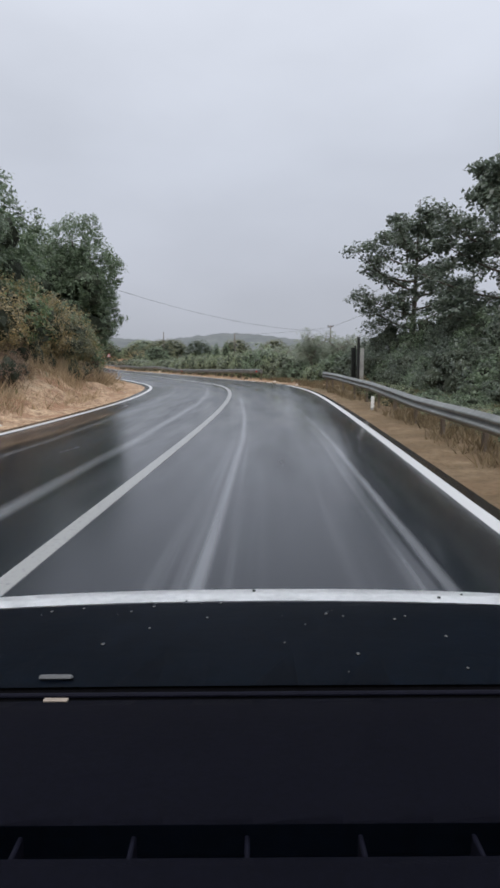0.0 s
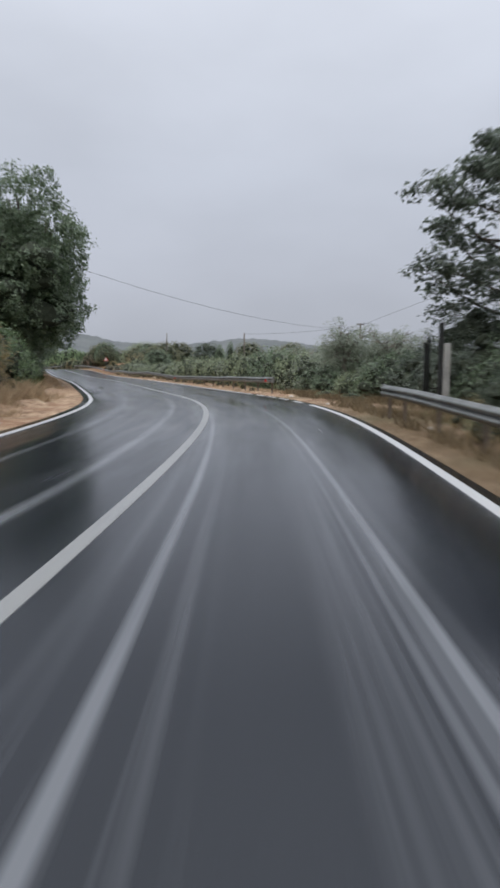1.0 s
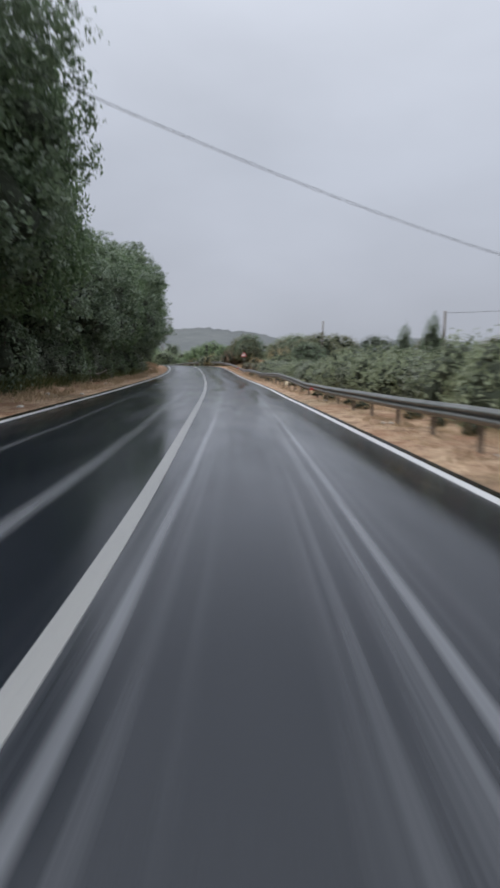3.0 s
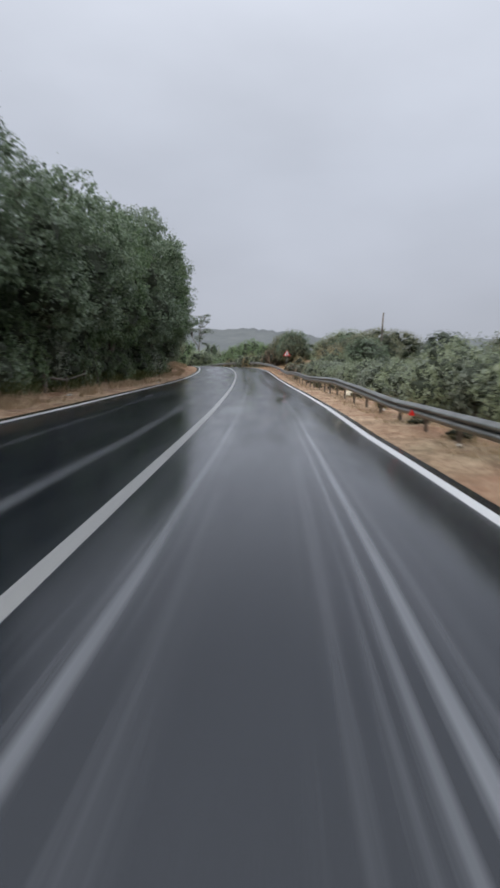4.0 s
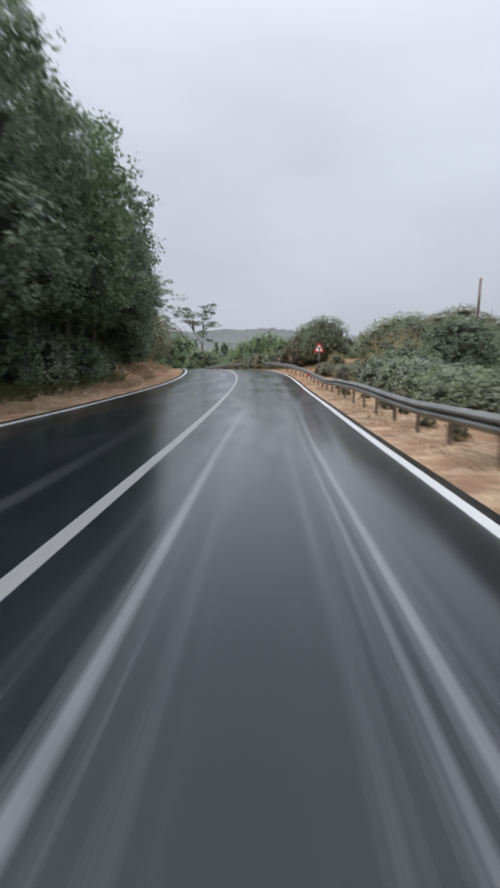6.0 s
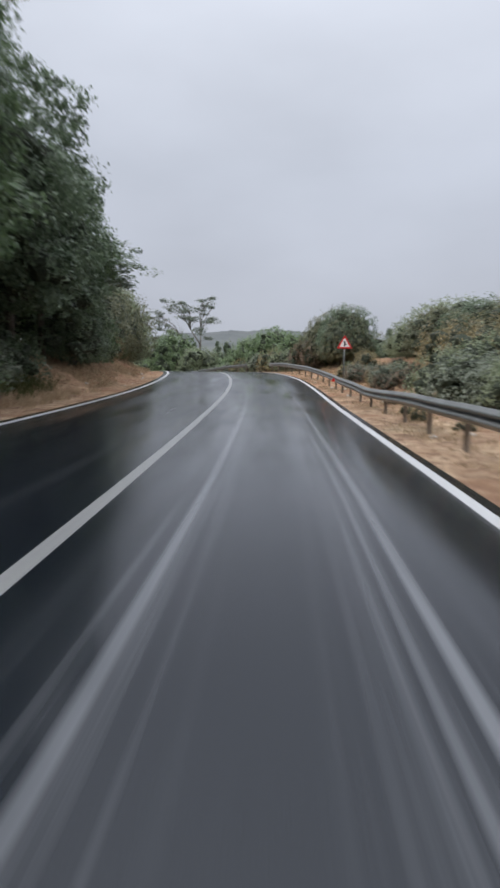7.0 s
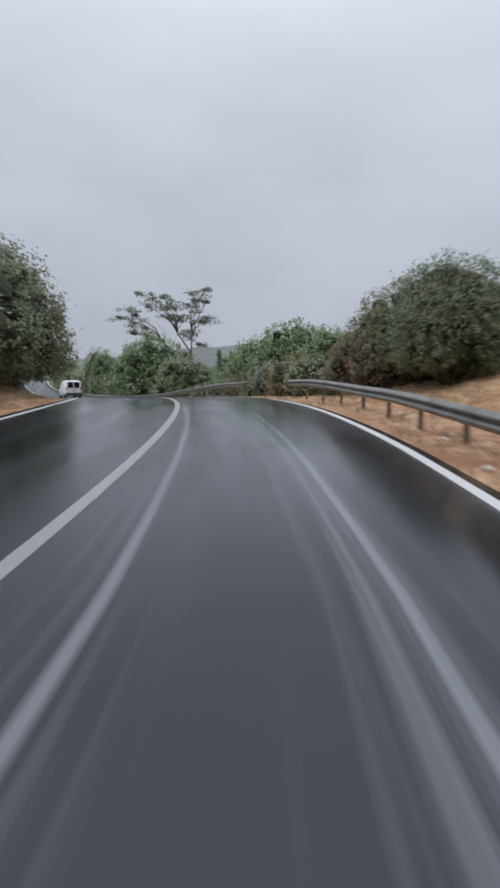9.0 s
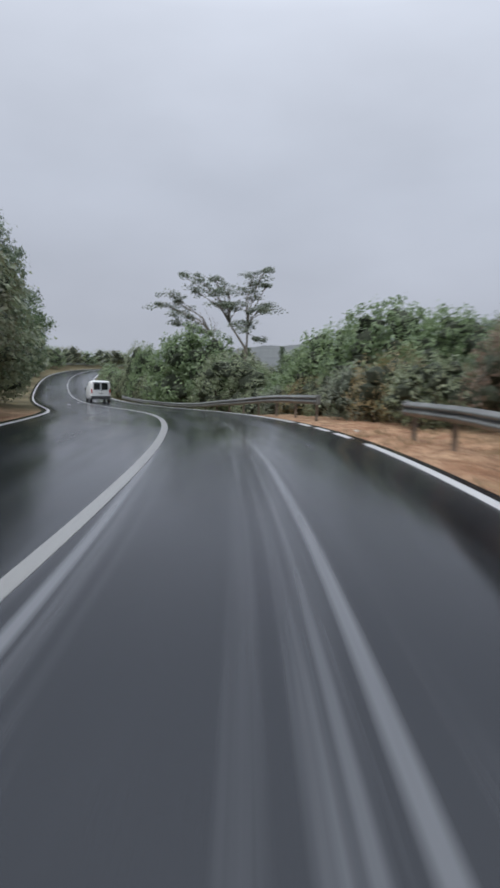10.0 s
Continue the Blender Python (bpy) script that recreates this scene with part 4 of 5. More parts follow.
for i, (x, y, h, r) in enumerate(((-50.8, 115.2, 6.4, 3.9), (-56.0, 119.0, 6.8, 3.6))):
    s_, d_ = nearest(np.array([x]), np.array([y]))
    at_sd([SHRUB[1], SHRUB[2]], i, s_[0], d_[0], h, r, "large rounded olive-green shrub on the inner bank", "bush", "shrubs on the bank", 335 + i)
for i, (x, y, h, r) in enumerate(((-65.0, 127.5, 6.4, 3.6), (-72, 132, 5.5, 3.0), (-80, 141, 5.2, 3.0), (-86, 152, 4.6, 2.8), (-90, 164, 4.4, 2.8), (-92, 178, 4.4, 3.0))):
    s_, d_ = nearest(np.array([x]), np.array([y]))
    at_sd(BROAD, i, s_[0], min(d_[0], -6.3), h, r, "rounded dark green tree on the inner side of a bend", "tree", WOOD, 340 + i)
for i, (s, d, h, r) in enumerate(((146.0, -6.4, 6.6, 3.4), (141.0, -7.2, 9.4, 3.0), (150.5, -6.6, 4.6, 2.7), (137, -7.8, 4.6, 2.5))):
    at_sd([BROAD[2], BROAD[1], SHRUB[1], SHRUB[2]], i, s, d, h, r, "leafy green tree overhanging the inside of a bend", "tree", WOOD, 350 + i)
for i in range(12):
    at_sd([FARBUSH[1], FARBUSH[2], FARBUSH[0]], i, 196 + i * 5.0, -6.6 - rnd.uniform(0, 1.5), rnd.uniform(3.0, 4.4), rnd.uniform(2.4, 3.0), "dark green roadside bush far along the road", "bush", "far roadside bushes", 700 + i)
for i, (s, d, h, r) in enumerate(((106.6, -7.2, 3.2, 1.9), (109.4, -7.6, 3.4, 2.1))):
    at_sd([SHRUB[2], GREENBUSH[0]], i, s, d, h, r, "dark undergrowth bush at the foot of roadside trees", "bush", "undergrowth", 760 + i)
for i in range(16):
    at_sd([FARBUSH[2], GREENBUSH[0]], i, 55 + i * 3.5, -10.0 - rnd.uniform(0, 0.8), rnd.uniform(3.4, 4.4), 2.1, "dark bush filling the wood behind roadside trees", "bush", "undergrowth", 900 + i)
skirt = random.Random(31)
for i in range(11):
    at_sd([SCRUB[0], BROWNBUSH[0], SCRUB[0], GREENBUSH[0]], skirt.randrange(4), 110.5 + i * 1.9, -6.9 - skirt.uniform(0, 0.5), skirt.uniform(1.2, 2.1), skirt.uniform(0.9, 1.3), "olive-green low bush at the top of a dry bank", "bush", "low bushes on the bank", 930 + i)
for i in range(26):
    at_sd([WEEDCLUMP[0], WEEDCLUMP[0], WEEDCLUMP[1]], skirt.randrange(3), 41 + i * 2.25 + skirt.uniform(-0.8, 0.8), skirt.uniform(4.5, 5.3), skirt.uniform(0.3, 0.55), skirt.uniform(0.18, 0.34), "small half-dry weed clump under a guard rail", "weed", "weeds below the rail", 1450 + i)
# dry bank at the start of the inner verge
for i in range(20):
    s = 10 + i * 1.35
    at_sd([BROWNBUSH[0], BROWNBUSH[0], SHRUB[0], BROWNBUSH[0], GREENBUSH[0]], i, s, -7.3 - rnd.uniform(0, 1.5), rnd.uniform(2.3, 3.3), rnd.uniform(1.5, 2.1), "brownish broom bush on a dry grass bank", "bush", "broom on the bank", 360 + i)
weeds = random.Random(77)
for i in range(26):
    at_sd([WEEDCLUMP[0], WEEDCLUMP[0], WEEDCLUMP[1]], weeds.randrange(3), 9 + i * 0.95, -6.0 - weeds.uniform(0, 1.2), weeds.uniform(0.6, 1.3), weeds.uniform(0.3, 0.55), "small half-dry broom clump on a dry grass bank", "bush", "small clumps on the bank", 1360 + i)
for i in range(22):
    at_sd([SCRUB[0], SCRUB[2], BROWNBUSH[0]], weeds.randrange(3), 1.5 + i * 1.05, weeds.uniform(4.7, 5.7), weeds.uniform(0.35, 0.75), weeds.uniform(0.35, 0.65), "low grey-green weed clump below a guard rail", "weed", "weeds below the rail", 1400 + i)
at_sd(BROAD, 0, 50.3, -7.7, 11.0, 3.7, "dark green broadleaf tree with rounded dense crown", "tree", WOOD, 1500)

for i, (s, d, h, r) in enumerate(((127.2, 6.7, 2.1, 1.4), (129.2, 6.6, 2.3, 1.4), (131.2, 6.5, 2.1, 1.3), (133.4, 6.7, 2.0, 1.3), (136, 6.9, 1.9, 1.4), (139, 7.0, 1.8, 1.4), (142, 7.0, 1.7, 1.4))):
    at_sd([SCRUB[0], BROWNBUSH[0], SCRUB[1]], i, s, d, h, r, "grey-brown dry bush behind a guard rail", "bush", "dry bushes", 640 + i)
for i, (s, d, h, r) in enumerate(((125.0, 7.6, 2.7, 1.4), (123.4, 8.2, 2.9, 1.5))):
    at_sd(REDBUSH, i, s, d, h, r, "reddish brown withered bush beside a field access", "bush", "withered bushes", 646 + i)
s_, d_ = nearest(np.array([-29.0]), np.array([122.0]))
at_sd(PINE, 0, s_[0], d_[0], 2.6, 1.15, "small dark pine standing alone on a dry slope", "tree", "", 952)

# outer side: big trees by the gate post, olives and scrub behind the rails
for i, (s, d, h, r) in enumerate(((31.0, 11.1, 10.2, 4.0), (25, 11.6, 10.8, 4.2), (19.0, 12.2, 10.8, 4.0), (12, 12.2, 11.3, 4.0))):
    at_sd(AIRY, i, s, d, h, r, "dark broadleaf tree with open layered limbs behind a guard rail", "tree", "trees behind the rail", 400 + i)
for i in range(9):
    at_sd([DARKSCRUB[1], SHRUB[2]], i, 8 + i * 2.9, 10.0 + rnd.uniform(0, 1.0), rnd.uniform(3.7, 4.8), rnd.uniform(2.0, 2.4), "dark leafy thicket under roadside trees", "bush", "thicket under trees", 410 + i)
for i in range(18):
    at_sd([DARKSCRUB[0], DARKSCRUB[0], SCRUB[2]], i, 2 + i * 1.85, 7.6 + rnd.uniform(0, 1.2), rnd.uniform(1.6, 2.4), rnd.uniform(1.2, 1.6), "dark hedge bush behind a guard rail", "bush", "hedge", 420 + i)
for i, (s, d, h, r) in enumerate(((40.5, 10.2, 3.6, 1.9), (44.5, 11.5, 3.7, 2.0), (48, 10.5, 3.2, 1.9), (43, 14, 3.9, 2.0), (52.5, 11, 3.2, 1.8), (57, 12.5, 3.2, 1.9),
                                  (62, 11.5, 2.8, 1.8), (67, 13.5, 2.7, 1.9), (73, 12, 2.5, 1.8), (80, 13, 2.3, 1.8), (86, 12.5, 2.2, 1.7), (50, 16, 3.6, 2.0), (60, 17, 3.1, 2.0), (72, 18, 2.8, 2.0))):
    at_sd(OLIVE, i, s, d, h, r, "grey-green olive tree with forked pale trunk", "tree", "olive trees", 440 + i)
for i in range(44):
    s = 40 + i * 1.55
    at_sd([SCRUB[1], SCRUB[0], SCRUB[1]], rnd.randrange(3), s, 7.6 + rnd.uniform(0, 6.5), rnd.uniform(1.5, 2.6) * (1.0 if s < 66 else 0.8), rnd.uniform(1.3, 2.0), "grey-green scrub bush below the road's edge", "bush", "scrub", 480 + i)
for i, (s, d, h, r) in enumerate(((32.6, 7.4, 1.9, 1.4), (34.4, 7.1, 1.3, 1.1), (36.4, 6.9, 1.2, 1.1), (38.6, 7.2, 1.5, 1.2), (41.0, 7.1, 2.4, 1.5), (43.5, 7.3, 2.7, 1.6), (46.0, 7.2, 2.6, 1.5), (35.5, 9.4, 1.6, 1.4), (39.5, 9.9, 2.0, 1.5), (33.5, 9.6, 2.2, 1.5))):
    at_sd([SCRUB[2], SCRUB[0], SCRUB[2]], i, s, d, h, r, "dense dark thicket bush at a field access", "bush", "access thicket", 720 + i)
for i, (x, y, h, r) in enumerate(((4.1, 39.8, 3.4, 1.9), (6.6, 42.0, 3.3, 1.9), (5.6, 36.8, 2.8, 1.6), (4.6, 44.4, 3.4, 1.8), (7.6, 38.6, 2.8, 1.7))):
    s_, d_ = nearest(np.array([x]), np.array([y]))
    at_sd(OLIVE, i, s_[0], d_[0], h, r, "grey-green olive tree with forked pale trunk", "tree", "olive trees", 1600 + i)
for i in range(36):
    at_sd([SCRUB[1], SCRUB[0]], rnd.randrange(2), 48 + i * 1.42 + rnd.uniform(-0.4, 0.4), 6.7 + rnd.uniform(0, 0.8), rnd.uniform(1.8, 2.5) * (1.0 if i < 14 else 0.82), rnd.uniform(1.1, 1.5), "grey-green scrub bush close behind a guard rail", "bush", "scrub", 740 + i)
for i, (s, d, h, r) in enumerate(((62.0, 8.9, 3.9, 0.55), (56.5, 8.1, 3.7, 0.5))):
    at_sd([SHRUB[2]], i, s, d, h, r, "slender young dark conifer rising above scrub", "tree", "young conifers", 780 + i)
for i, (x, y, h, r) in enumerate(((-29.5, 130, 3.0, 3.2), (-24.5, 126, 4.6, 3.8), (-18.5, 120, 4.4, 3.4), (-35, 136, 5.2, 3.6), (-13, 118, 4.2, 3.2), (-6, 124, 4.6, 3.4), (2, 116, 4.5, 3.4), (8, 110, 4.5, 3.4))):
    s_, d_ = nearest(np.array([x]), np.array([y]))
    at_sd([SHRUB[0], DARKSCRUB[1], SHRUB[0]], i, s_[0], d_[0], h, r, "distant dome-shaped dark tree above the scrub", "tree", "dome trees", 540 + i)
for i, (s, d, h, r) in enumerate(((119.6, 8.7, 3.7, 1.8), (120.5, 9.2, 4.5, 2.4), (122.8, 9.6, 4.9, 2.5), (125.2, 9.2, 4.6, 2.2), (127.5, 9.6, 3.4, 1.8),
                                  (111, 12.6, 3.1, 2.5), (106.3, 11.4, 3.3, 2.3), (115, 13.9, 4.3, 3.7), (103, 11.6, 3.6, 2.4), (99, 11.4, 3.3, 2.3), (117.5, 13.0, 2.4, 2.3), (107.5, 14.5, 4.2, 2.8), (111.5, 7.4, 1.4, 0.75), (109.3, 6.6, 0.8, 0.5), (104.5, 9.4, 2.5, 1.7), (100.5, 8.9, 2.6, 1.7), (97.0, 8.2, 2.4, 1.6), (106.5, 9.6, 1.7, 1.2), (112.6, 7.6, 1.5, 0.8), (107.6, 7.3, 0.85, 0.55), (106.4, 6.6, 0.75, 0.5), (105.0, 7.0, 0.9, 0.6), (108.6, 8.2, 0.9, 0.6))):
    at_sd([SHRUB[0], SHRUB[2], SHRUB[0]] if i < 5 else [SHRUB[2], SHRUB[1], SHRUB[0]] if i < 12 else [BROWNBUSH[0], SCRUB[0], BROWNBUSH[0]] if i < 17 else [BROWNBUSH[0], REDBUSH[0], BROWNBUSH[0]], i, s, d, h, r, "large thicket bush on a dry bank", "bush", "thicket", 560 + i)
for i in range(20):
    at_sd([BROWNBUSH[0], SCRUB[1], SCRUB[0], REDBUSH[0], SCRUB[1]], skirt.randrange(5), 102.5 + i * 0.5, skirt.uniform(6.1, 7.9), skirt.uniform(0.5, 1.1), skirt.uniform(0.4, 0.8), "low grey-brown scrub clump on a dry slope behind a guard rail", "bush", "low scrub by the sign", 1700 + i)
for i, (s, d, h, r) in enumerate(((114, 11.2, 2.8, 2.0), (121, 15.6, 3.3, 2.9), (125, 15.6, 2.5, 2.4), (110, 10.6, 3.0, 1.9))):
    at_sd([SHRUB[1], SHRUB[0]], i, s, d, h, r, "grey-green scrub mass on a dry slope", "bush", "slope scrub", 800 + i)
for i, (x, y, h, r) in enumerate(((-41.6, 128.8, 5.2, 2.5), (-38.9, 127.2, 4.2, 2.2), (-44.8, 130.8, 4.9, 2.4), (-47.5, 133.5, 4.4, 2.3))):
    s_, d_ = nearest(np.array([x]), np.array([y]))
    at_sd(LEAFDOME, i, s_[0], d_[0], h, r, "bright green leafy bush beside a guard rail", "bush", "green bushes", 580 + i)
for i, (x, y, h, r) in enumerate(((-60.5, 140.2, 7.0, 3.6), (-55.0, 137.2, 4.8, 2.9), (-62.5, 143.5, 4.6, 3.0), (-53.0, 139.0, 3.6, 2.6), (-49.5, 137.5, 3.2, 2.4), (-67.5, 147.0, 3.4, 2.8), (-74.6, 149.6, 6.4, 1.9), (-76.8, 150.8, 7.0, 1.9), (-66, 155, 5.0, 3.0))):
    s_, d_ = nearest(np.array([x]), np.array([y]))
    at_sd([LEAFDOME[0], SHRUB[1], LEAFDOME[0]], i, s_[0], d_[0], h, r, "green thicket bush around a slender tree", "bush", "thicket at the bend", 590 + i)
for i, (x, y, h, r) in enumerate(((-68.4, 158.3, 6.4, 1.3), (-65.5, 160.2, 6.6, 1.5), (-66.3, 164.6, 6.6, 1.5))):
    s_, d_ = nearest(np.array([x]), np.array([y]))
    at_sd(PINE, i, s_[0], d_[0], h, r, "slim dark conifer standing among bushes beyond a bend", "tree", "dark conifers", 1650 + i)
for i, (x, y, h, r) in enumerate(((-71.8, 165.8, 6.0, 3.2), (-67.2, 171.4, 6.2, 3.2), (-68, 186, 8.6, 3.4), (-75, 180, 7.8, 3.2), (-83, 178, 8.0, 3.2), (-61, 184, 7.6, 3.2), (-90, 173, 7.2, 3.0), (-55, 178, 6.6, 3.0), (-65, 178, 6.4, 3.0))):
    s_, d_ = nearest(np.array([x]), np.array([y]))
    at_sd([FARBUSH[2], FARBUSH[1]], i, s_[0], d_[0], h, r, "grey-green rounded tree far beyond the bend", "tree", "far trees", 990 + i)
for i in range(16):
    s = 163 + i * 2.5
    at_sd(FARBUSH, i, s, float(np.interp(s, (163, 170, 182), (6.7, 6.3, 5.3))) + rnd.uniform(0, 0.4), rnd.uniform(2.9, 3.6), rnd.uniform(1.6, 2.0), "low rounded grey-green hedge bush close to the asphalt", "bush", "bend hedge", 650 + i)
for i in range(15):
    s = 136 + i * 3.0
    at_sd([FARBUSH[0], FARBUSH[1], SCRUB[1]], i, s, 9.0 + rnd.uniform(0, 5), rnd.uniform(2.0, 3.2), rnd.uniform(1.8, 2.5), "green thicket bush on the outer side of a bend", "bush", "far thicket", 600 + i)


for i, (s, d, h, r) in enumerate(((5.2, 4.85, 0.5, 0.45), (6.8, 5.0, 0.6, 0.55), (8.6, 5.05, 0.5, 0.45), (11.2, 5.0, 0.45, 0.5), (13.4, 5.2, 0.5, 0.5), (32.0, 5.6, 0.35, 0.5), (34.2, 5.5, 0.4, 0.5))):
    at_sd([SCRUB[0], SCRUB[2]], i, s, d, h, r, "low green weed clump under a guard rail", "weed", "weed clumps", 820 + i)


# ---- far groves ----
def build_far_woods():
    """Olive groves and scrub of the wider country, too many to count."""
    rng = np.random.default_rng(91)
    x, y = rng.uniform(-330, 150, 5200), rng.uniform(20, 420, 5200)
    s, d = nearest(x, y)
    ok = (np.abs(d) > np.where(d > 0, 17, 22)) & (rng.random(5200) < np.where(np.hypot(x, y - 80) < 160, 0.28, 0.16)) & ((d > 0) | (s > 110))
    x, y, s, d = x[ok], y[ok], s[ok], d[ok]
    z = np.interp(s, S, RZ) + ground_rise(s, d)
    far = smoothstep(30, 220, np.abs(d))
    z = z * (1 - far) - 2.0 * far
    for name, pick, mat in (("far_olive_grove", 0, LEAF_OLIVE), ("far_woodland", 1, LEAF_SCRUB)):
        m = (np.arange(len(x)) % 2) == pick
        vs, fs, o = [], [], 0
        for px, py, pz in zip(x[m], y[m], z[m]):
            h, r = rng.uniform(2.2, 4.6), rng.uniform(1.6, 3.2)
            c = lobe_points(rng, [((0, 0, h * 0.55), (r, r, h * 0.45)), ((r * 0.5, 0, h * 0.4), (r * 0.7, r * 0.7, h * 0.35))], 22)
            v, f = leaves(rng, c, 9, np.array([[0.7, 0.7, 0.45]]), 0.55, 0.2, 0.6, np.array([[0, 0, h * 0.3]]))
            vs.append(v + np.array([px, py, pz]))
            fs.append(f + o)
            o += len(v)
        tagged(new(name, mesh_of(name, np.concatenate(vs), np.concatenate(fs), mat)), "grey-green groves and scrub spreading over the far country", "woodland", kind="stuff")


build_far_woods()


# ---- guard rails ----
W_PROFILE = ((0.000, 0.0), (0.006, 0.015), (0.060, 0.055), (0.075, 0.085), (0.060, 0.115), (0.010, 0.140), (0.004, 0.155), (0.010, 0.170), (0.060, 0.195), (0.075, 0.225), (0.060, 0.255), (0.006, 0.295), (0.0, 0.31))


def post_mesh():
    bm = box_bm(0.012, 0.10, 1.05, (0, 0, 0.02), 0.003, 1)
    me = bpy.data.meshes.new("post")
    for dx in (-0.028, 0.028):
        b2 = box_bm(0.056, 0.008, 1.05, (0.0, 0.05 * (1 if dx > 0 else -1), 0.02), 0.002, 1)
        tmp = bpy.data.meshes.new("tmp")
        b2.to_mesh(tmp)
        b2.free()
        bm.from_mesh(tmp)
        bpy.data.meshes.remove(tmp)
    bm.to_mesh(me)
    bm.free()
    me.materials.append(RUST)
    return me


POST = post_mesh()


# where the rail's face stands right of the middle line, and how high its upper edge
RAIL_OUT = ((-60, 4.25), (18, 4.25), (25.5, 4.12), (38, 4.58), (46, 4.5), (54, 4.28), (95, 4.25), (110, 4.42), (122, 4.62), (129, 4.40), (290, 4.37))
RAIL_TOP = ((-60, 0.56), (7, 0.53), (12, 0.56), (17, 0.65), (22, 0.69), (25.5, 0.75), (38, 0.73), (45, 0.65), (50, 0.56), (54, 0.51), (57, 0.47), (60, 0.46), (64, 0.54), (67, 0.63), (70, 0.69), (75, 0.66), (80, 0.58), (85, 0.66), (88, 0.68), (91, 0.65), (94, 0.56), (97, 0.50), (101, 0.54), (108, 0.57), (116, 0.60), (122, 0.70), (130, 0.73), (290, 0.73))


def rail_out(s):
    return np.interp(s, *zip(*RAIL_OUT)) + 0.02 * np.sin(np.asarray(s) * 0.35) + 0.012 * np.sin(np.asarray(s) * 1.1)


def rail_top(s):
    return np.interp(s, *zip(*RAIL_TOP)) + 0.008 * np.sin(np.asarray(s) * 0.9)


def build_rail(s0, s1, label, drop=0.0):
    root = tagged(new("guard_rail"), label, "guard rail", "guard rails")
    n = int((s1 - s0) / 0.5) + 1
    ss = np.linspace(s0, s1, n)
    def fall(s):
        return drop * smoothstep(131, 150, s)
    lift = rail_top(ss) - 0.267 - fall(ss)
    front = [(-y, z * 0.86) for y, z in W_PROFILE]
    back = [(-y + 0.006, z * 0.86) for y, z in W_PROFILE][::-1]
    prof = np.array(front + back)
    m = len(prof)
    v = at(ss[:, None], rail_out(ss)[:, None] + prof[None, :, 0], lift[:, None] + prof[None, :, 1]).reshape(-1, 3)
    f = [(i * m + j, i * m + (j + 1) % m, (i + 1) * m + (j + 1) % m, (i + 1) * m + j) for i in range(n - 1) for j in range(m)]
    f += [tuple(range(m))[::-1], tuple((n - 1) * m + j for j in range(m))]
    piece("beam", mesh_of("beam", v, f, STEEL, True), root)
    for s in [s0 + 0.25, *np.arange(s0 + 2.25, s1 - 1.2, 2.0), s1 - 0.25]:
        q = at(s, rail_out(s) + 0.075, rail_top(s) - 0.57 - fall(s))
        piece("post", POST, root, m=pose(q[0], q[1], q[2], 0, 0, math.degrees(heading(s))))
    for s in (s0, s1):
        q = at(s, rail_out(s) + 0.02, rail_top(s) - 0.134 - fall(s))
        bm = box_bm(0.13, 0.12, 0.285, (0, 0, 0), 0.03, 2)
        part("end_terminal", bm, STEEL, root, m=pose(q[0], q[1], q[2], 0, 0, math.degrees(heading(s))))
    return root


def reflector(rail, s, d, h, size=0.10):
    bm = bmesh.new()
    bmesh.ops.create_cone(bm, cap_ends=True, segments=3, radius1=size, radius2=size * 0.9, depth=0.02)
    q = at(s, d, h)
    part("reflector", bm, RED_FILM, rail, "red triangular reflector", m=pose(q[0], q[1], q[2], 90, 0, math.degrees(heading(s))))


build_rail(-30, 25.5, "weathered galvanised guard rail ending beside a gate post")
rail_b = build_rail(38.0, 124.0, "long weathered galvanised guard rail with steel posts")
build_rail(129.5, 170, "galvanised guard rail on the outside of a bend", 0.5)
reflector(rail_b, 38.6, float(rail_out(38.6)) - 0.12, 0.56, 0.09)
reflector(rail_b, 58.6, float(rail_out(58.6)) - 0.12, 0.27, 0.09)
reflector(rail_b, 103.6, float(rail_out(103.6)) - 0.12, 0.38, 0.11)


# ---- road sign, gate post, poles and cable ----
def prism(points, depth):
    bm = bmesh.new()
    vs = [bm.verts.new((x, 0, z)) for x, z in points]
    f = bm.faces.new(vs)
    r = bmesh.ops.extrude_face_region(bm, geom=[f])
    bmesh.ops.translate(bm, vec=(0, depth, 0), verts=[g for g in r["geom"] if isinstance(g, bmesh.types.BMVert)])
    bmesh.ops.recalc_face_normals(bm, faces=bm.faces)
    return bm


def tri(side, cut, z0=0.0):
    """An upright triangle with its corners rounded off."""
    h = side * math.sqrt(3) / 2
    corners = [Vector((-side / 2, z0)), Vector((side / 2, z0)), Vector((0, z0 + h))]
    out = []
    for k in range(3):
        a, b, c = corners[k - 1], corners[k], corners[(k + 1) % 3]
        p, q = b + (a - b).normalized() * cut, b + (c - b).normalized() * cut
        for t in (0, 0.25, 0.5, 0.75, 1):
            out.append(((1 - t) ** 2 * p.x + 2 * t * (1 - t) * b.x + t * t * q.x, (1 - t) ** 2 * p.y + 2 * t * (1 - t) * b.y + t * t * q.y))
    return out


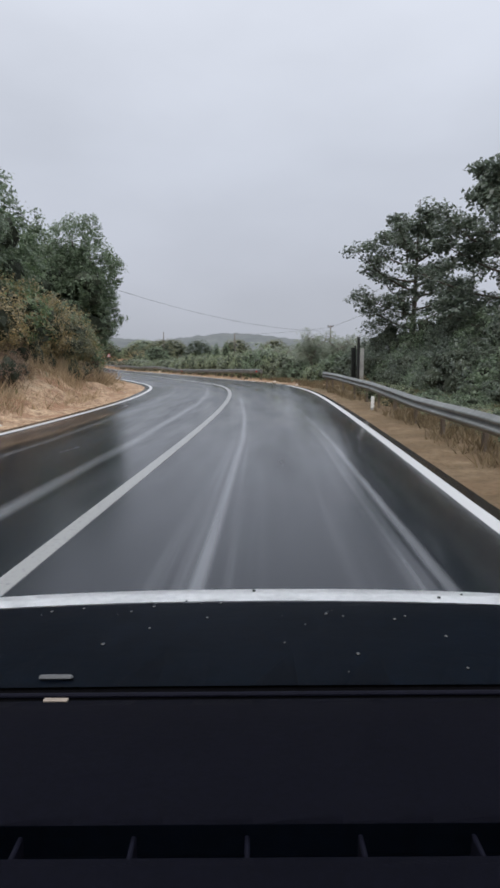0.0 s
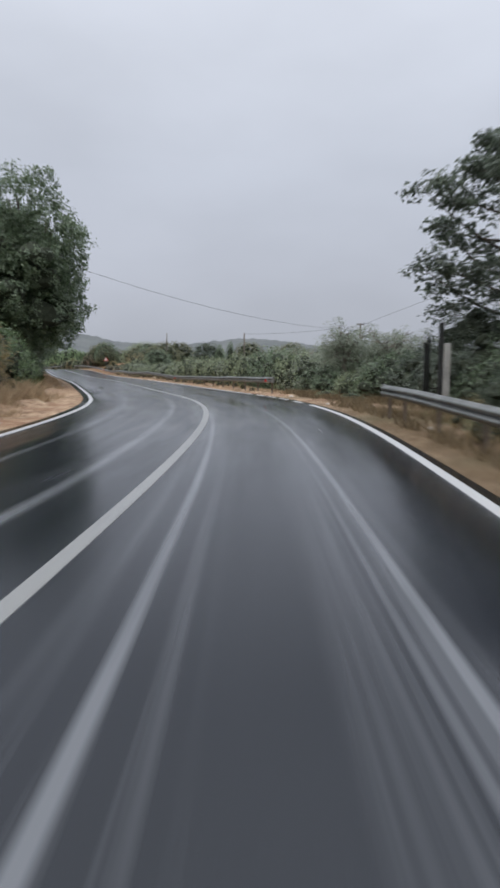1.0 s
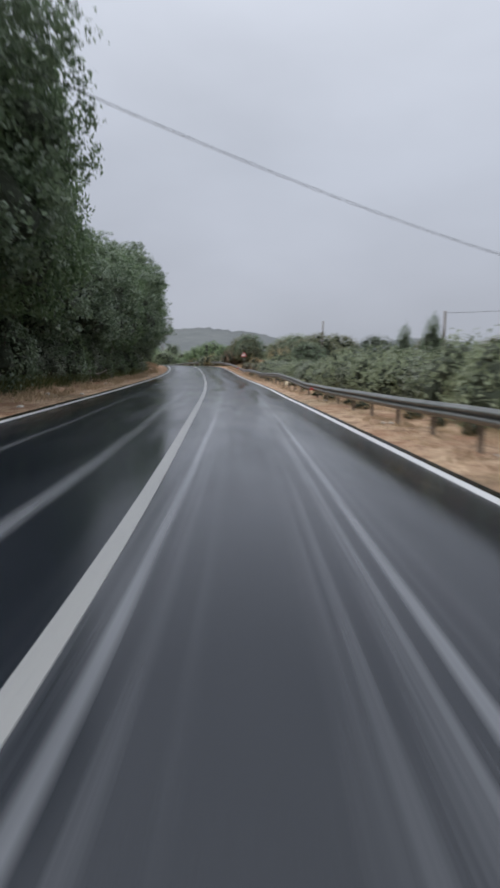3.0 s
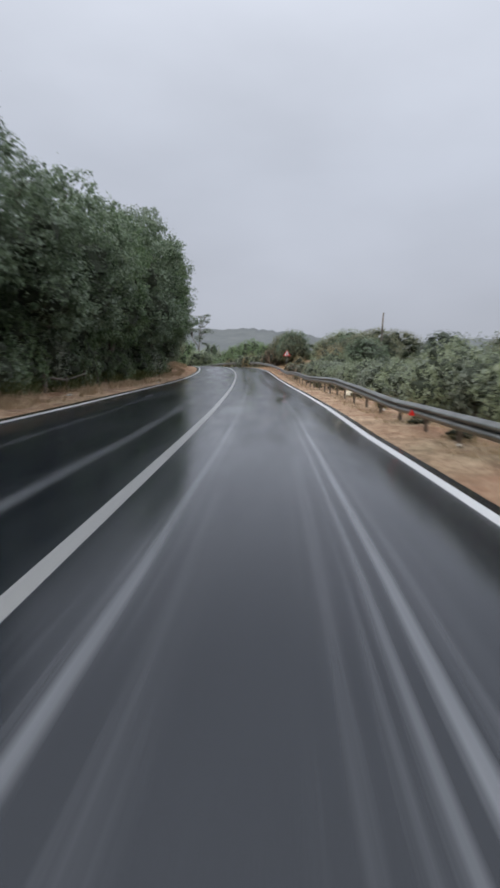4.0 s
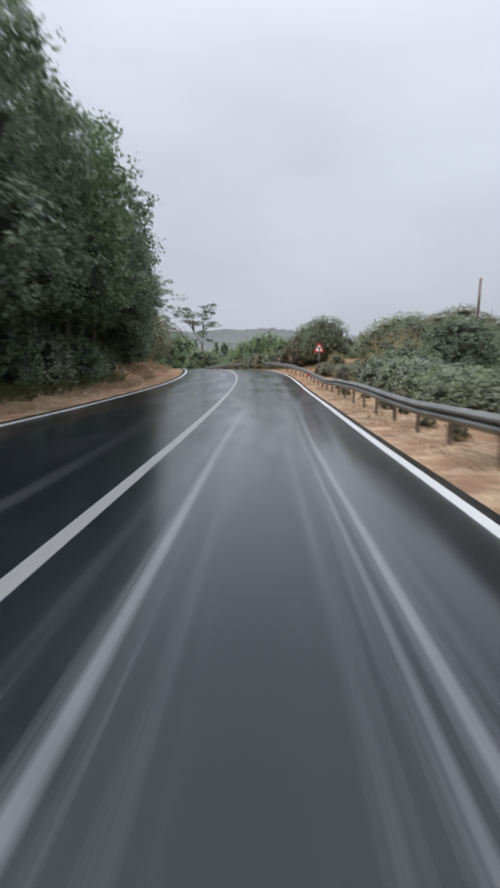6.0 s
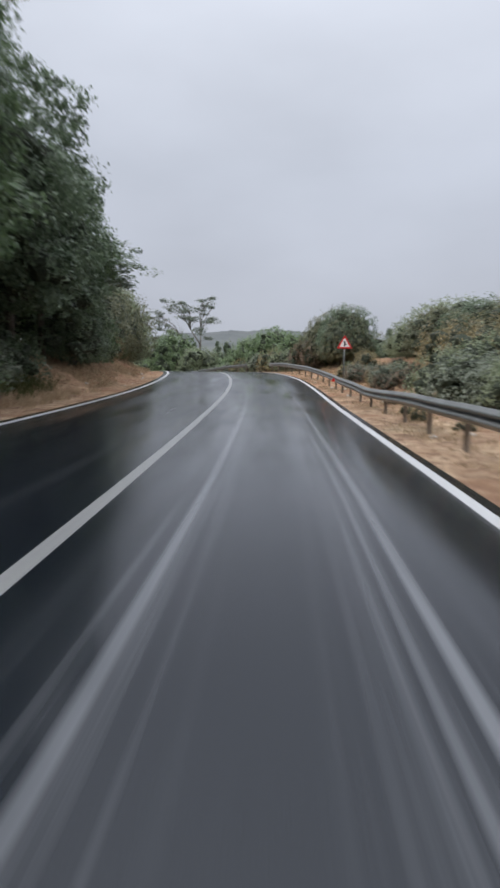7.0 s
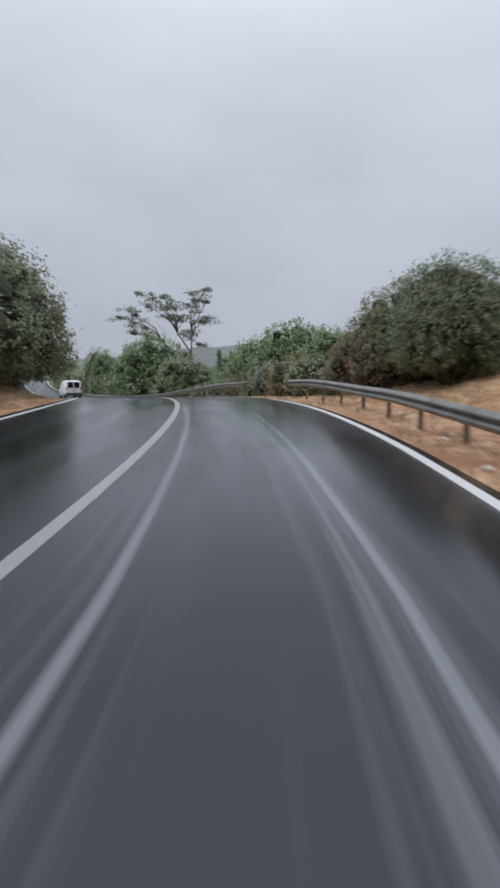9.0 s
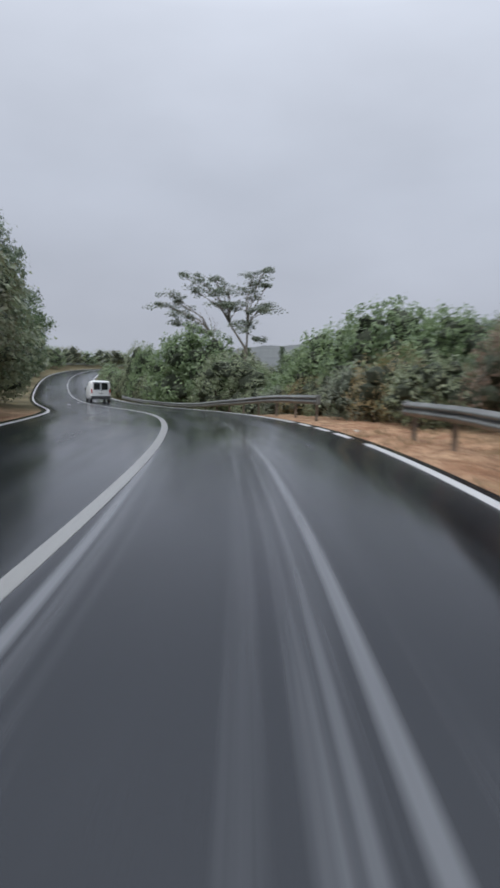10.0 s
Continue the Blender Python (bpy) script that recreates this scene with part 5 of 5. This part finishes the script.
def build_sign():
    root = tagged(new("road_sign"), "red-bordered triangular side-road warning sign on a grey post", "road sign")
    q = stand(108.0, 5.46)
    root.matrix_basis = pose(-27.07, 104.51, q[2], 0, 0, 25)
    low = 2.85 - q[2] - 0.26
    side = 0.76
    part("plate", prism(tri(side, 0.05, low), 0.012), STEEL, root, "grey sign plate")
    part("border", prism(tri(side - 0.015, 0.05, low + 0.005), -0.003), RED_FILM, root, "red border")
    part("panel", prism(tri(side - 0.25, 0.02, low + 0.075), -0.006), WHITE_FILM, root, "white panel")
    c = low + 0.10
    part("symbol", prism([(-0.038, c), (0.038, c), (0.038, c + 0.075), (0.11, c + 0.075), (0.11, c + 0.125), (0.038, c + 0.125), (0.038, c + 0.19), (0.07, c + 0.19), (0, c + 0.285), (-0.07, c + 0.19), (-0.038, c + 0.19)], -0.009), BLACK_FILM, root, "black arrow with a side branch")
    bm = bmesh.new()
    bmesh.ops.create_cone(bm, cap_ends=True, segments=14, radius1=0.03, radius2=0.03, depth=low + 0.9)
    bmesh.ops.translate(bm, vec=(0, 0.045, (low + 0.9) / 2 - 0.4), verts=bm.verts)
    part("post", bm, STEEL, root, smooth=True)
    for z in (low + 0.1, low + 0.36):
        part("bracket", box_bm(0.16, 0.03, 0.03, (0, 0.025, z), 0.005, 1), STEEL, root)


build_sign()


def build_marker():
    root = tagged(new("marker_post"), "short white marker post under a guard rail", "marker post")
    q = stand(15.8, 4.05)
    root.matrix_basis = pose(q[0], q[1], q[2], 0, 0, math.degrees(heading(15.8)))
    part("shaft", box_bm(0.09, 0.04, 0.50, (0, 0, 0.10), 0.012, 2), WHITE_FILM, root)
    part("foot", box_bm(0.13, 0.08, 0.10, (0, 0, 0.0), 0.01, 1), CONCRETE, root)


build_marker()


def build_gate():
    root = tagged(new("gate_post"), "weathered concrete gate post with a dark metal hinge post", "gate post")
    q = stand(27.0, 6.25)
    root.matrix_basis = pose(q[0], q[1], q[2], 0, 0, math.degrees(heading(27.0)) + 8)
    part("shaft", box_bm(0.18, 0.18, 2.1, (0, 0, 0.78), 0.02), CONCRETE, root)
    part("hinge_post", box_bm(0.10, 0.10, 2.7, (-0.15, 0, 1.0), 0.012), DARK_METAL, root, "taller dark metal post")
    gate = tagged(new("metal_gate"), "closed dark sheet metal gate beside a concrete post", "gate")
    q = stand(27.8, 6.0)
    gate.matrix_basis = pose(q[0] + 0.08, q[1] + 0.25, q[2], 0, 0, 70)
    part("frame", box_bm(0.86, 0.05, 0.06, (0.42, 0, 1.85), 0.008, 1), DARK_METAL, gate)
    part("frame", box_bm(0.86, 0.05, 0.06, (0.42, 0, 0.12), 0.008, 1), DARK_METAL, gate)
    for k in range(6):
        part("slat", box_bm(0.14, 0.025, 1.75, (0.05 + k * 0.155, 0, 0.98), 0.006, 1), DARK_METAL, gate)
    part("gate_leg", box_bm(0.08, 0.08, 2.3, (0.90, 0, 0.85), 0.01, 1), DARK_METAL, gate)


build_gate()


def build_fence():
    """A few short posts with one bar, left standing in the weeds."""
    root = tagged(new("old_fence"), "low weathered fence posts with one bar among weeds below trees", "fence")
    q0 = stand(68.5, -5.8)
    root.matrix_basis = pose(q0[0], q0[1], q0[2])
    tops = []
    for s_, tall in ((66.2, 0.62), (68.5, 0.58), (71.0, 0.66), (73.0, 0.60)):
        q = stand(s_, -5.8) - q0
        part("post", box_bm(0.11, 0.10, tall + 0.3, (0, 0, tall / 2 - 0.15), 0.02, 2), POLE_WOOD, root, m=pose(q[0], q[1], q[2], 2.0, -3.0, 25))
        tops.append((q[0], q[1], q[2] + tall - 0.12))
    for a_, b_ in zip(tops[:2], tops[1:3]):
        v, f = tube([a_, tuple((x + y) / 2 for x, y in zip(a_, b_)), b_], [0.035, 0.032, 0.03], 7)
        piece("bar", mesh_of("bar", v, f, POLE_WOOD, True), root)


build_fence()


def build_pole(x, y, top, lean, arm, label):
    s_, d_ = nearest(np.array([x]), np.array([y]))
    z = float(stand(s_[0], d_[0])[2])
    root = tagged(new("utility_pole"), label, "utility pole", "poles")
    root.matrix_basis = pose(x, y, z)
    h = top - z
    v, f = tube([(0, 0, -0.5), (lean * 0.3, 0, h * 0.3), (lean * 0.65, 0, h * 0.65), (lean, 0, h)], [0.11, 0.10, 0.085, 0.07], 10)
    piece("shaft", mesh_of("shaft", v, f, POLE_WOOD, True), root)
    if arm:
        part("crossarm", box_bm(0.7, 0.09, 0.09, (lean, 0, h - 0.12), 0.01, 1), POLE_WOOD, root)
        for dx in (-0.28, 0.28):
            bm = bmesh.new()
            bmesh.ops.create_cone(bm, cap_ends=True, segments=10, radius1=0.035, radius2=0.05, depth=0.12)
            bmesh.ops.translate(bm, vec=(lean + dx, 0, h - 0.02), verts=bm.verts)
            part("insulator", bm, GLASS, root, smooth=True)


build_pole(-2.96, 73.2, 4.9, 0.0, False, "short weathered wooden utility pole among olive trees")
build_pole(-17.3, 103.8, 6.8, 0.12, False, "slightly leaning wooden utility pole in the scrub")
build_pole(8.1, 67.5, 5.4, 0.0, True, "wooden utility pole with a small crossarm")
build_pole(-20.3, 31.8, 10.7, 0.0, False, "tall wooden utility pole hidden between trees")
build_pole(26.0, 42.0, 11.8, 0.0, False, "tall wooden utility pole hidden behind trees")


def build_cable(a, b, sag, name, label):
    a, b = np.array(a), np.array(b)
    t = np.linspace(0, 1, 40)[:, None]
    p = a + (b - a) * t - np.array([[0, 0, 1.0]]) * sag * 4 * t * (1 - t)
    v, f = tube(p, np.full(40, 0.010), 6)
    tagged(new(name, mesh_of(name, v, f, TYRE, True)), label, "cable")


build_cable((8.1, 67.5, 4.77), (-20.3, 31.8, 10.57), 1.86, "overhead_cable", "thin black overhead cable strung across the road")
build_cable((8.1, 67.5, 5.2), (26.0, 42.0, 11.67), 0.14, "overhead_cable", "thin black overhead cable running off over the trees")
build_cable((8.1, 67.5, 5.2), (-2.96, 73.2, 4.8), 0.2, "overhead_cable", "thin black overhead cable between two wooden poles")


# ---- thin umbrella-like tree beyond the crest ----
def build_acacia(x, y):
    """Three leaning stems with feathery leaf tiers at the ends of thin forking branches."""
    rng = np.random.default_rng(77)
    s_, d_ = nearest(np.array([x]), np.array([y]))
    z = float(stand(s_[0], d_[0])[2])
    root = tagged(new("acacia_tree"), "slender spreading tree with flat feathery leaf tiers above bushes", "tree")
    root.matrix_basis = pose(x, y, z, 0, 0, 35)
    up = 1.55 - z
    stems = (((0.0, 0.0), (0.0, 2.2), (0.05, 4.5), ((1.2, 9.05), (0.5, 8.65), (0.65, 8.1), (1.5, 7.7), (-0.1, 7.5), (0.75, 7.15), (1.45, 6.3), (1.0, 5.9), (1.85, 6.15), (0.0, 4.9), (0.85, 3.8), (-0.4, 4.4))),
             ((-0.05, 0.1), (-0.1, 3.3), (-1.3, 5.1), ((-2.6, 8.4), (-1.8, 8.0), (-4.35, 7.5), (-3.4, 7.75), (-2.5, 7.05), (-1.35, 7.3), (-1.8, 6.4), (-1.1, 6.15), (-2.5, 6.5), (-0.65, 6.05), (-4.7, 8.3))),
             ((-0.25, -0.2), (-1.3, 2.2), (-2.6, 4.1), ((-5.85, 7.05), (-6.6, 6.35), (-5.4, 6.4), (-5.05, 5.95), (-4.8, 5.4), (-5.5, 4.8), (-4.2, 4.7), (-3.65, 4.3))))
    wood, tips = [], []
    for (bx, by), (jx, jz), (mx, mz), ends in stems:
        base, mid = np.array([bx, by, -0.3]), np.array([mx, by * 1.4, mz + up])
        wood.append(tube([base, np.array([jx, by, jz + up]), mid], [0.13, 0.10, 0.07], 7))
        for ex, ez in ends:
            e = np.array([ex, by + rng.normal(0, 0.9), ez + 0.25 + up])
            b = mid + (e - mid) * np.array([0.25, 0.3, 0.5]) + rng.normal(0, 0.1, 3)
            wood.append(tube([mid, b, e], [0.055, 0.035, 0.012], 5))
            for _ in range(5):
                q = e + np.array([rng.normal(0, 0.42), rng.normal(0, 0.42), rng.normal(-0.05, 0.15)])
                wood.append(tube([(b + e) / 2, (e + q) / 2, q], [0.018, 0.012, 0.006], 4))
                tips.append(q)
    # leafless twigs between the two left limbs
    for ex, ez in ((-3.2, 6.2), (-2.6, 5.6), (-3.7, 5.5), (-2.2, 5.3), (-3.6, 6.0)):
        b = np.array([-2.6, -0.28, 4.1 + up])
        e = np.array([ex, rng.normal(-0.3, 0.4), ez + up])
        wood.append(tube([b, (b + e) / 2 + rng.normal(0, 0.10, 3), e], [0.035, 0.02, 0.006], 4))
    v, f = joined(wood)
    piece("trunk", mesh_of("trunk", v, f, PALE_BARK, True), root)
    v, f = leaves(rng, np.array(tips), 58, np.array([[0.55, 0.55, 0.24]]), 0.21, 0.3, 0.42)
    piece("crown", mesh_of("crown", v, f, LEAF_ACACIA), root)


build_acacia(-59.4, 144.8)


# ---- grass and litter ----
def build_grass(name, spots, mat, height, label):
    rng = np.random.default_rng(len(spots))
    n = len(spots)
    per = 7
    base = np.repeat(spots, per, 0) + np.concatenate([rng.normal(0, 0.07, (n * per, 2)), np.zeros((n * per, 1))], 1)
    hh = height * rng.uniform(0.4, 1.3, (n * per, 1))
    tip = base + np.concatenate([rng.normal(0, 0.45, (n * per, 2)) * hh, hh], 1)
    side = rng.normal(0, 1, (n * per, 3))
    side[:, 2] = 0
    side /= np.linalg.norm(side, axis=1)[:, None]
    w = 0.008 + 0.010 * rng.random((n * per, 1))
    mid = (base + tip) / 2 + np.array([0, 0, 0.1]) * hh
    v = np.stack([base - side * w, base + side * w, mid + side * w * 0.7, tip, mid - side * w * 0.7], 1).reshape(-1, 3)
    f = np.arange(n * per * 5).reshape(-1, 5)
    tagged(new(name, mesh_of(name, v, f, mat)), label, "grass", kind="stuff")


def spots(n, s0, s1, d0, d1, seed):
    rng = np.random.default_rng(seed)
    s, d = rng.uniform(s0, s1, n), rng.uniform(d0, d1, n)
    keep = np.sin(s * 0.9 + d * 2.0) + np.sin(s * 0.31 - d * 3.1) + rng.normal(0, 0.7, n) > -0.2
    s, d = s[keep], d[keep]
    q = stand(s, d, 0.04)
    q[:, 2] -= 0.35 * smoothstep(8.2, 9.4, np.abs(d)) * 0
    return q


build_grass("dry_grass", spots(3600, 2, 38, -8.8, -5.3, 21), STRAW, 0.5, "tall pale dry grass on the roadside bank")
build_grass("dry_grass", np.concatenate([spots(2600, -2, 38, -9.5, -4.6, 1), spots(2200, 98, 128, -8.5, -4.8, 2), spots(1500, 45, 98, -6.6, -4.5, 3)]), STRAW, 0.24, "tufts of pale dry grass on the bank")
build_grass("dry_grass", np.concatenate([spots(6500, 38, 126, 3.9, 7.2, 5), spots(1800, 96, 126, 6.0, 10.5, 6)]), STRAW, 0.10, "tufts of straw-coloured grass under a guard rail")
build_grass("dry_grass", np.concatenate([spots(3000, -2, 30, 4.0, 7.4, 4), spots(900, 30, 38, 4.8, 7.0, 14)]), BROWN_STRAW, 0.24, "brownish grass tufts beside the asphalt")
build_grass("green_weeds", np.concatenate([spots(500, 0, 28, 5.0, 7.4, 8), spots(500, 10, 36, -9, -5.4, 10)]), WEED, 0.26, "green weeds among dry grass")

build_grass("green_weeds", spots(2600, 42, 100, -7.2, -5.7, 7), WEED, 0.5, "tall green weeds at the foot of roadside trees")

crate = tagged(new("plastic_tub"), "discarded cream plastic tub lying under a guard rail", "litter")
q = stand(70.2, 4.80)
crate.matrix_basis = pose(q[0], q[1], q[2] + 0.12, -32, 6, math.degrees(heading(70.2)) + 15)
part("body", box_bm(0.36, 0.22, 0.2, (0, 0, 0), 0.03), CREAM, crate)
part("rim", box_bm(0.40, 0.26, 0.03, (0, 0, 0.1), 0.01, 1), CREAM, crate)
rock_rng = np.random.default_rng(8)
for k in range(60):
    if k >= 46:
        s_, d_ = rock_rng.uniform(99, 114), -rock_rng.uniform(4.2, 6.4)
    elif k < 16:
        s_, d_ = rock_rng.uniform(100, 126), rock_rng.uniform(3.9, 6.2)
    elif k < 34:
        s_, d_ = rock_rng.uniform(6, 100), rock_rng.uniform(3.9, 5.6)
    else:
        s_, d_ = rock_rng.uniform(4, 125), -rock_rng.uniform(4.2, 5.4)
    bm = bmesh.new()
    bmesh.ops.create_icosphere(bm, subdivisions=2, radius=rock_rng.uniform(0.04, 0.10))
    for vv in bm.verts:
        vv.co *= 1 + 0.3 * noise.noise(vv.co * 14 + Vector((k, 0, 0)))
        vv.co.z *= 0.6
    q = stand(s_, d_)
    ob = part("stone", bm, STONE, None, m=pose(q[0], q[1], q[2] + 0.01, 0, 0, k * 40))
    tagged(ob, "pale loose stone lying on the dry verge", "stone", "loose stones")


# ---- small white van further along the lane ----
def build_wheel(root, x, y, r, w):
    hub = new("wheel")
    hub.parent = root
    hub.matrix_basis = pose(x, y, r, 0, 90, 0)
    bm = bmesh.new()
    bmesh.ops.create_cone(bm, cap_ends=True, segments=28, radius1=r, radius2=r, depth=w)
    bmesh.ops.bevel(bm, geom=[e for e in bm.edges if abs(e.verts[0].co.z - e.verts[1].co.z) < 1e-4], offset=0.03, segments=2, affect='EDGES')
    part("tyre", bm, TYRE, hub, smooth=False)
    bm = bmesh.new()
    bmesh.ops.create_cone(bm, cap_ends=True, segments=24, radius1=r * 0.62, radius2=r * 0.62, depth=w + 0.012)
    part("rim", bm, STEEL, hub)


def loft(sections, closed=True):
    """A skin through sections of equal point count."""
    m = len(sections[0])
    v = [p for s in sections for p in s]
    f = [(i * m + j, i * m + (j + 1) % m, (i + 1) * m + (j + 1) % m, (i + 1) * m + j) for i in range(len(sections) - 1) for j in range(m)]
    f += [tuple(range(m))[::-1], tuple((len(sections) - 1) * m + j for j in range(m))]
    bm = bmesh.new()
    vs = [bm.verts.new(p) for p in v]
    for q in f:
        bm.faces.new([vs[i] for i in q])
    bmesh.ops.recalc_face_normals(bm, faces=bm.faces)
    return bm


def ring(y, w, low, waist, top, roofw, n=5):
    """A rounded cross-section of a car body at y, as a loop."""
    half = [(w * 0.94, low), (w, low + 0.12), (w * 1.0, waist), (w * 0.97, waist + 0.08), ((w + roofw) / 2 + 0.02, (waist + top) / 2 + 0.12), (roofw, top - 0.10), (roofw - 0.09, top - 0.015), (roofw - 0.30, top)]
    return [(x, y, z) for x, z in half] + [(-x, y, z) for x, z in half[::-1]]


def build_van():
    s, d = 160.5, 1.1
    root = tagged(new("van"), "small white panel van with two dark rear windows", "van")
    q = at(s, d)
    root.matrix_basis = pose(q[0], q[1], q[2], math.degrees(math.atan(np.interp(s, S, grade))), 0, math.degrees(heading(s))) @ Matrix.Scale(0.88, 4)
    body = [ring(-1.98, 0.76, 0.42, 0.92, 1.78, 0.68), ring(-1.90, 0.82, 0.30, 0.95, 1.84, 0.73), ring(-1.0, 0.84, 0.28, 0.95, 1.87, 0.75), ring(0.3, 0.84, 0.28, 0.95, 1.84, 0.74),
            ring(0.75, 0.84, 0.28, 0.95, 1.72, 0.70), ring(1.30, 0.83, 0.28, 0.93, 1.22, 0.72), ring(1.9, 0.80, 0.30, 0.85, 1.02, 0.70), ring(2.12, 0.72, 0.36, 0.72, 0.86, 0.62)]
    part("body", loft(body), VAN_WHITE, root, smooth=True)
    part("bumper", box_bm(1.62, 0.16, 0.26, (0, -2.0, 0.44), 0.05, 3), VAN_GREY, root, "dark grey rear bumper")
    for sx in (-1, 1):
        door = part("rear_door", box_bm(0.63, 0.03, 1.12, (sx * 0.325, -1.975, 1.16), 0.05, 3), VAN_WHITE, root)
        part("window", box_bm(0.52, 0.03, 0.58, (sx * 0.315, -1.987, 1.38), 0.06, 3), GLASS, door, "dark rear window")
        part("tail_lamp", box_bm(0.10, 0.05, 0.34, (sx * 0.745, -1.97, 0.98), 0.02, 2), LAMP_RED, root, "red tail lamp")
        part("side_window", box_bm(0.02, 0.75, 0.40, (sx * 0.80, 0.25, 1.35), 0.008, 1), GLASS, root, "dark side window")
        part("mirror", box_bm(0.16, 0.10, 0.20, (sx * 0.95, 0.85, 1.12), 0.04, 2), VAN_GREY, root)
        for y in (-1.25, 1.35):
            build_wheel(root, sx * 0.74, y, 0.31, 0.19)
    part("door_handle", box_bm(0.14, 0.03, 0.05, (0.10, -2.0, 1.02), 0.01, 1), VAN_GREY, root)
    part("plate", box_bm(0.46, 0.012, 0.11, (0, -1.998, 0.80), 0.003, 1), WHITE_FILM, root, "white plate with plain dark bars")
    part("plate_bar", box_bm(0.34, 0.004, 0.05, (0, -2.006, 0.80)), BLACK_FILM, root)


build_van()


# ---- front of the car that carries the view, standing at the start ----
def build_car():
    root = tagged(new("car"), "dark wet car seen over its black dashboard and bonnet", "car")
    root.matrix_basis = pose(1.508, 0.0, 0.0, 0, 0, 2.1)

    def skin(name, ys, width, mat, label, thick, parent=root):
        """A cross-curved panel through (y, z) stations, with thickness."""
        xs = np.linspace(-1, 1, 25)
        v = []
        for y, z, hw, crown in ys:
            for x in xs:
                v.append((x * hw, y - 0.10 * crown * abs(x) ** 2.2, z - 0.05 * crown * abs(x) ** 2.4))
        n, m = len(ys), len(xs)
        f = [(i * m + j, i * m + j + 1, (i + 1) * m + j + 1, (i + 1) * m + j) for i in range(n - 1) for j in range(m - 1)]
        bm = bmesh.new()
        vs = [bm.verts.new(p) for p in v]
        for q in f:
            bm.faces.new([vs[i] for i in q])
        bmesh.ops.solidify(bm, geom=bm.faces[:], thickness=thick)
        bmesh.ops.recalc_face_normals(bm, faces=bm.faces)
        return part(name, bm, mat, parent, label, smooth=True)

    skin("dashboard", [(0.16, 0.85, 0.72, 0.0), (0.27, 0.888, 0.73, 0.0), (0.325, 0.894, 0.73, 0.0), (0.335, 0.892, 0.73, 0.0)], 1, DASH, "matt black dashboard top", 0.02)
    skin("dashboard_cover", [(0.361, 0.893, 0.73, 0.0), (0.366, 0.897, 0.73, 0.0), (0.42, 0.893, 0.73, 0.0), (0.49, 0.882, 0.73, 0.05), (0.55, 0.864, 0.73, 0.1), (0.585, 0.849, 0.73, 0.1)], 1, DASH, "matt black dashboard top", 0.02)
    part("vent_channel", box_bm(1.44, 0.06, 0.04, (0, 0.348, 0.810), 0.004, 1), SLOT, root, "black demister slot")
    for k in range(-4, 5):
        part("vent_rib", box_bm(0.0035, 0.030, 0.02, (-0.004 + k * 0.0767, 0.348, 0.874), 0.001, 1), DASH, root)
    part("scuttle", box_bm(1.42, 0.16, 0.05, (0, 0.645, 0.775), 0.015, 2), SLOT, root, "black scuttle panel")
    part("scuttle_seal", box_bm(1.36, 0.006, 0.006, (0, 0.672, 0.803), 0.002, 1), DASH, root, "wet rubber seal")
    part("washer_jet", box_bm(0.045, 0.008, 0.006, (-0.25, 0.71, 0.806), 0.003, 1), VAN_GREY, root, "small grey washer jet")
    # added piece in place of a pale reflection in the windscreen
    part("identification_plate", box_bm(0.026, 0.006, 0.003, (-0.205, 0.578, 0.8535), 0.001, 1), RUST, root, "small pale piece standing in for a reflection at the foot of the windscreen")
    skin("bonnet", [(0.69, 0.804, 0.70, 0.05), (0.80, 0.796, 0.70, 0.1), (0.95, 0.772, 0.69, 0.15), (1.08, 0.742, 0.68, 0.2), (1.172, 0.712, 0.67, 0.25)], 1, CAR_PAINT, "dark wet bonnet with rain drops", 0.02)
    skin("bonnet_edge", [(1.174, 0.7135, 0.67, 0.25), (1.20, 0.7165, 0.67, 0.25), (1.232, 0.716, 0.66, 0.25), (1.245, 0.705, 0.66, 0.25)], 1, CAR_EDGE, "wet leading edge of the bonnet, painted pale with sky shine", 0.02)
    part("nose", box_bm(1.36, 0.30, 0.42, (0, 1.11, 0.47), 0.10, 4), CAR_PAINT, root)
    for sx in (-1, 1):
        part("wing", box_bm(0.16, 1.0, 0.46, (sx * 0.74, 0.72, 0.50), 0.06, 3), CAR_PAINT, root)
        build_wheel(root, sx * 0.72, 0.72, 0.29, 0.18)
    rng = random.Random(3)
    dv, df = [], []
    for k in range(40):
        y = rng.uniform(0.70, 1.23)
        x = rng.uniform(-0.55, 0.55)
        z = np.interp(y, (0.69, 0.80, 0.95, 1.08, 1.172, 1.20, 1.232), (0.804, 0.796, 0.772, 0.742, 0.713, 0.7165, 0.716))
        cr = np.interp(y, (0.69, 1.17), (0.05, 0.25))
        z -= 0.05 * cr * abs(x / 0.68) ** 2.4
        bm = bmesh.new()
        bmesh.ops.create_icosphere(bm, subdivisions=1, radius=rng.uniform(0.0015, 0.0045))
        o = len(dv)
        dv += [(v.co.x + x, v.co.y + y - 0.10 * cr * abs(x / 0.68) ** 2.2, v.co.z * 0.6 + z + 0.001) for v in bm.verts]
        df += [tuple(v.index + o for v in f.verts) for f in bm.faces]
        bm.free()
    tagged(piece("rain_drops", mesh_of("rain_drops", dv, df, GLASS, True), root), kind="stuff")


build_car()
retire(WEEDCLUMP + DARKSCRUB + PINE + FARBUSH + LIMBY + LEAFDOME + BROAD + TALL + SHRUB + REDBUSH + AIRY + OLIVE + SCRUB + BROWNBUSH + GREENBUSH)
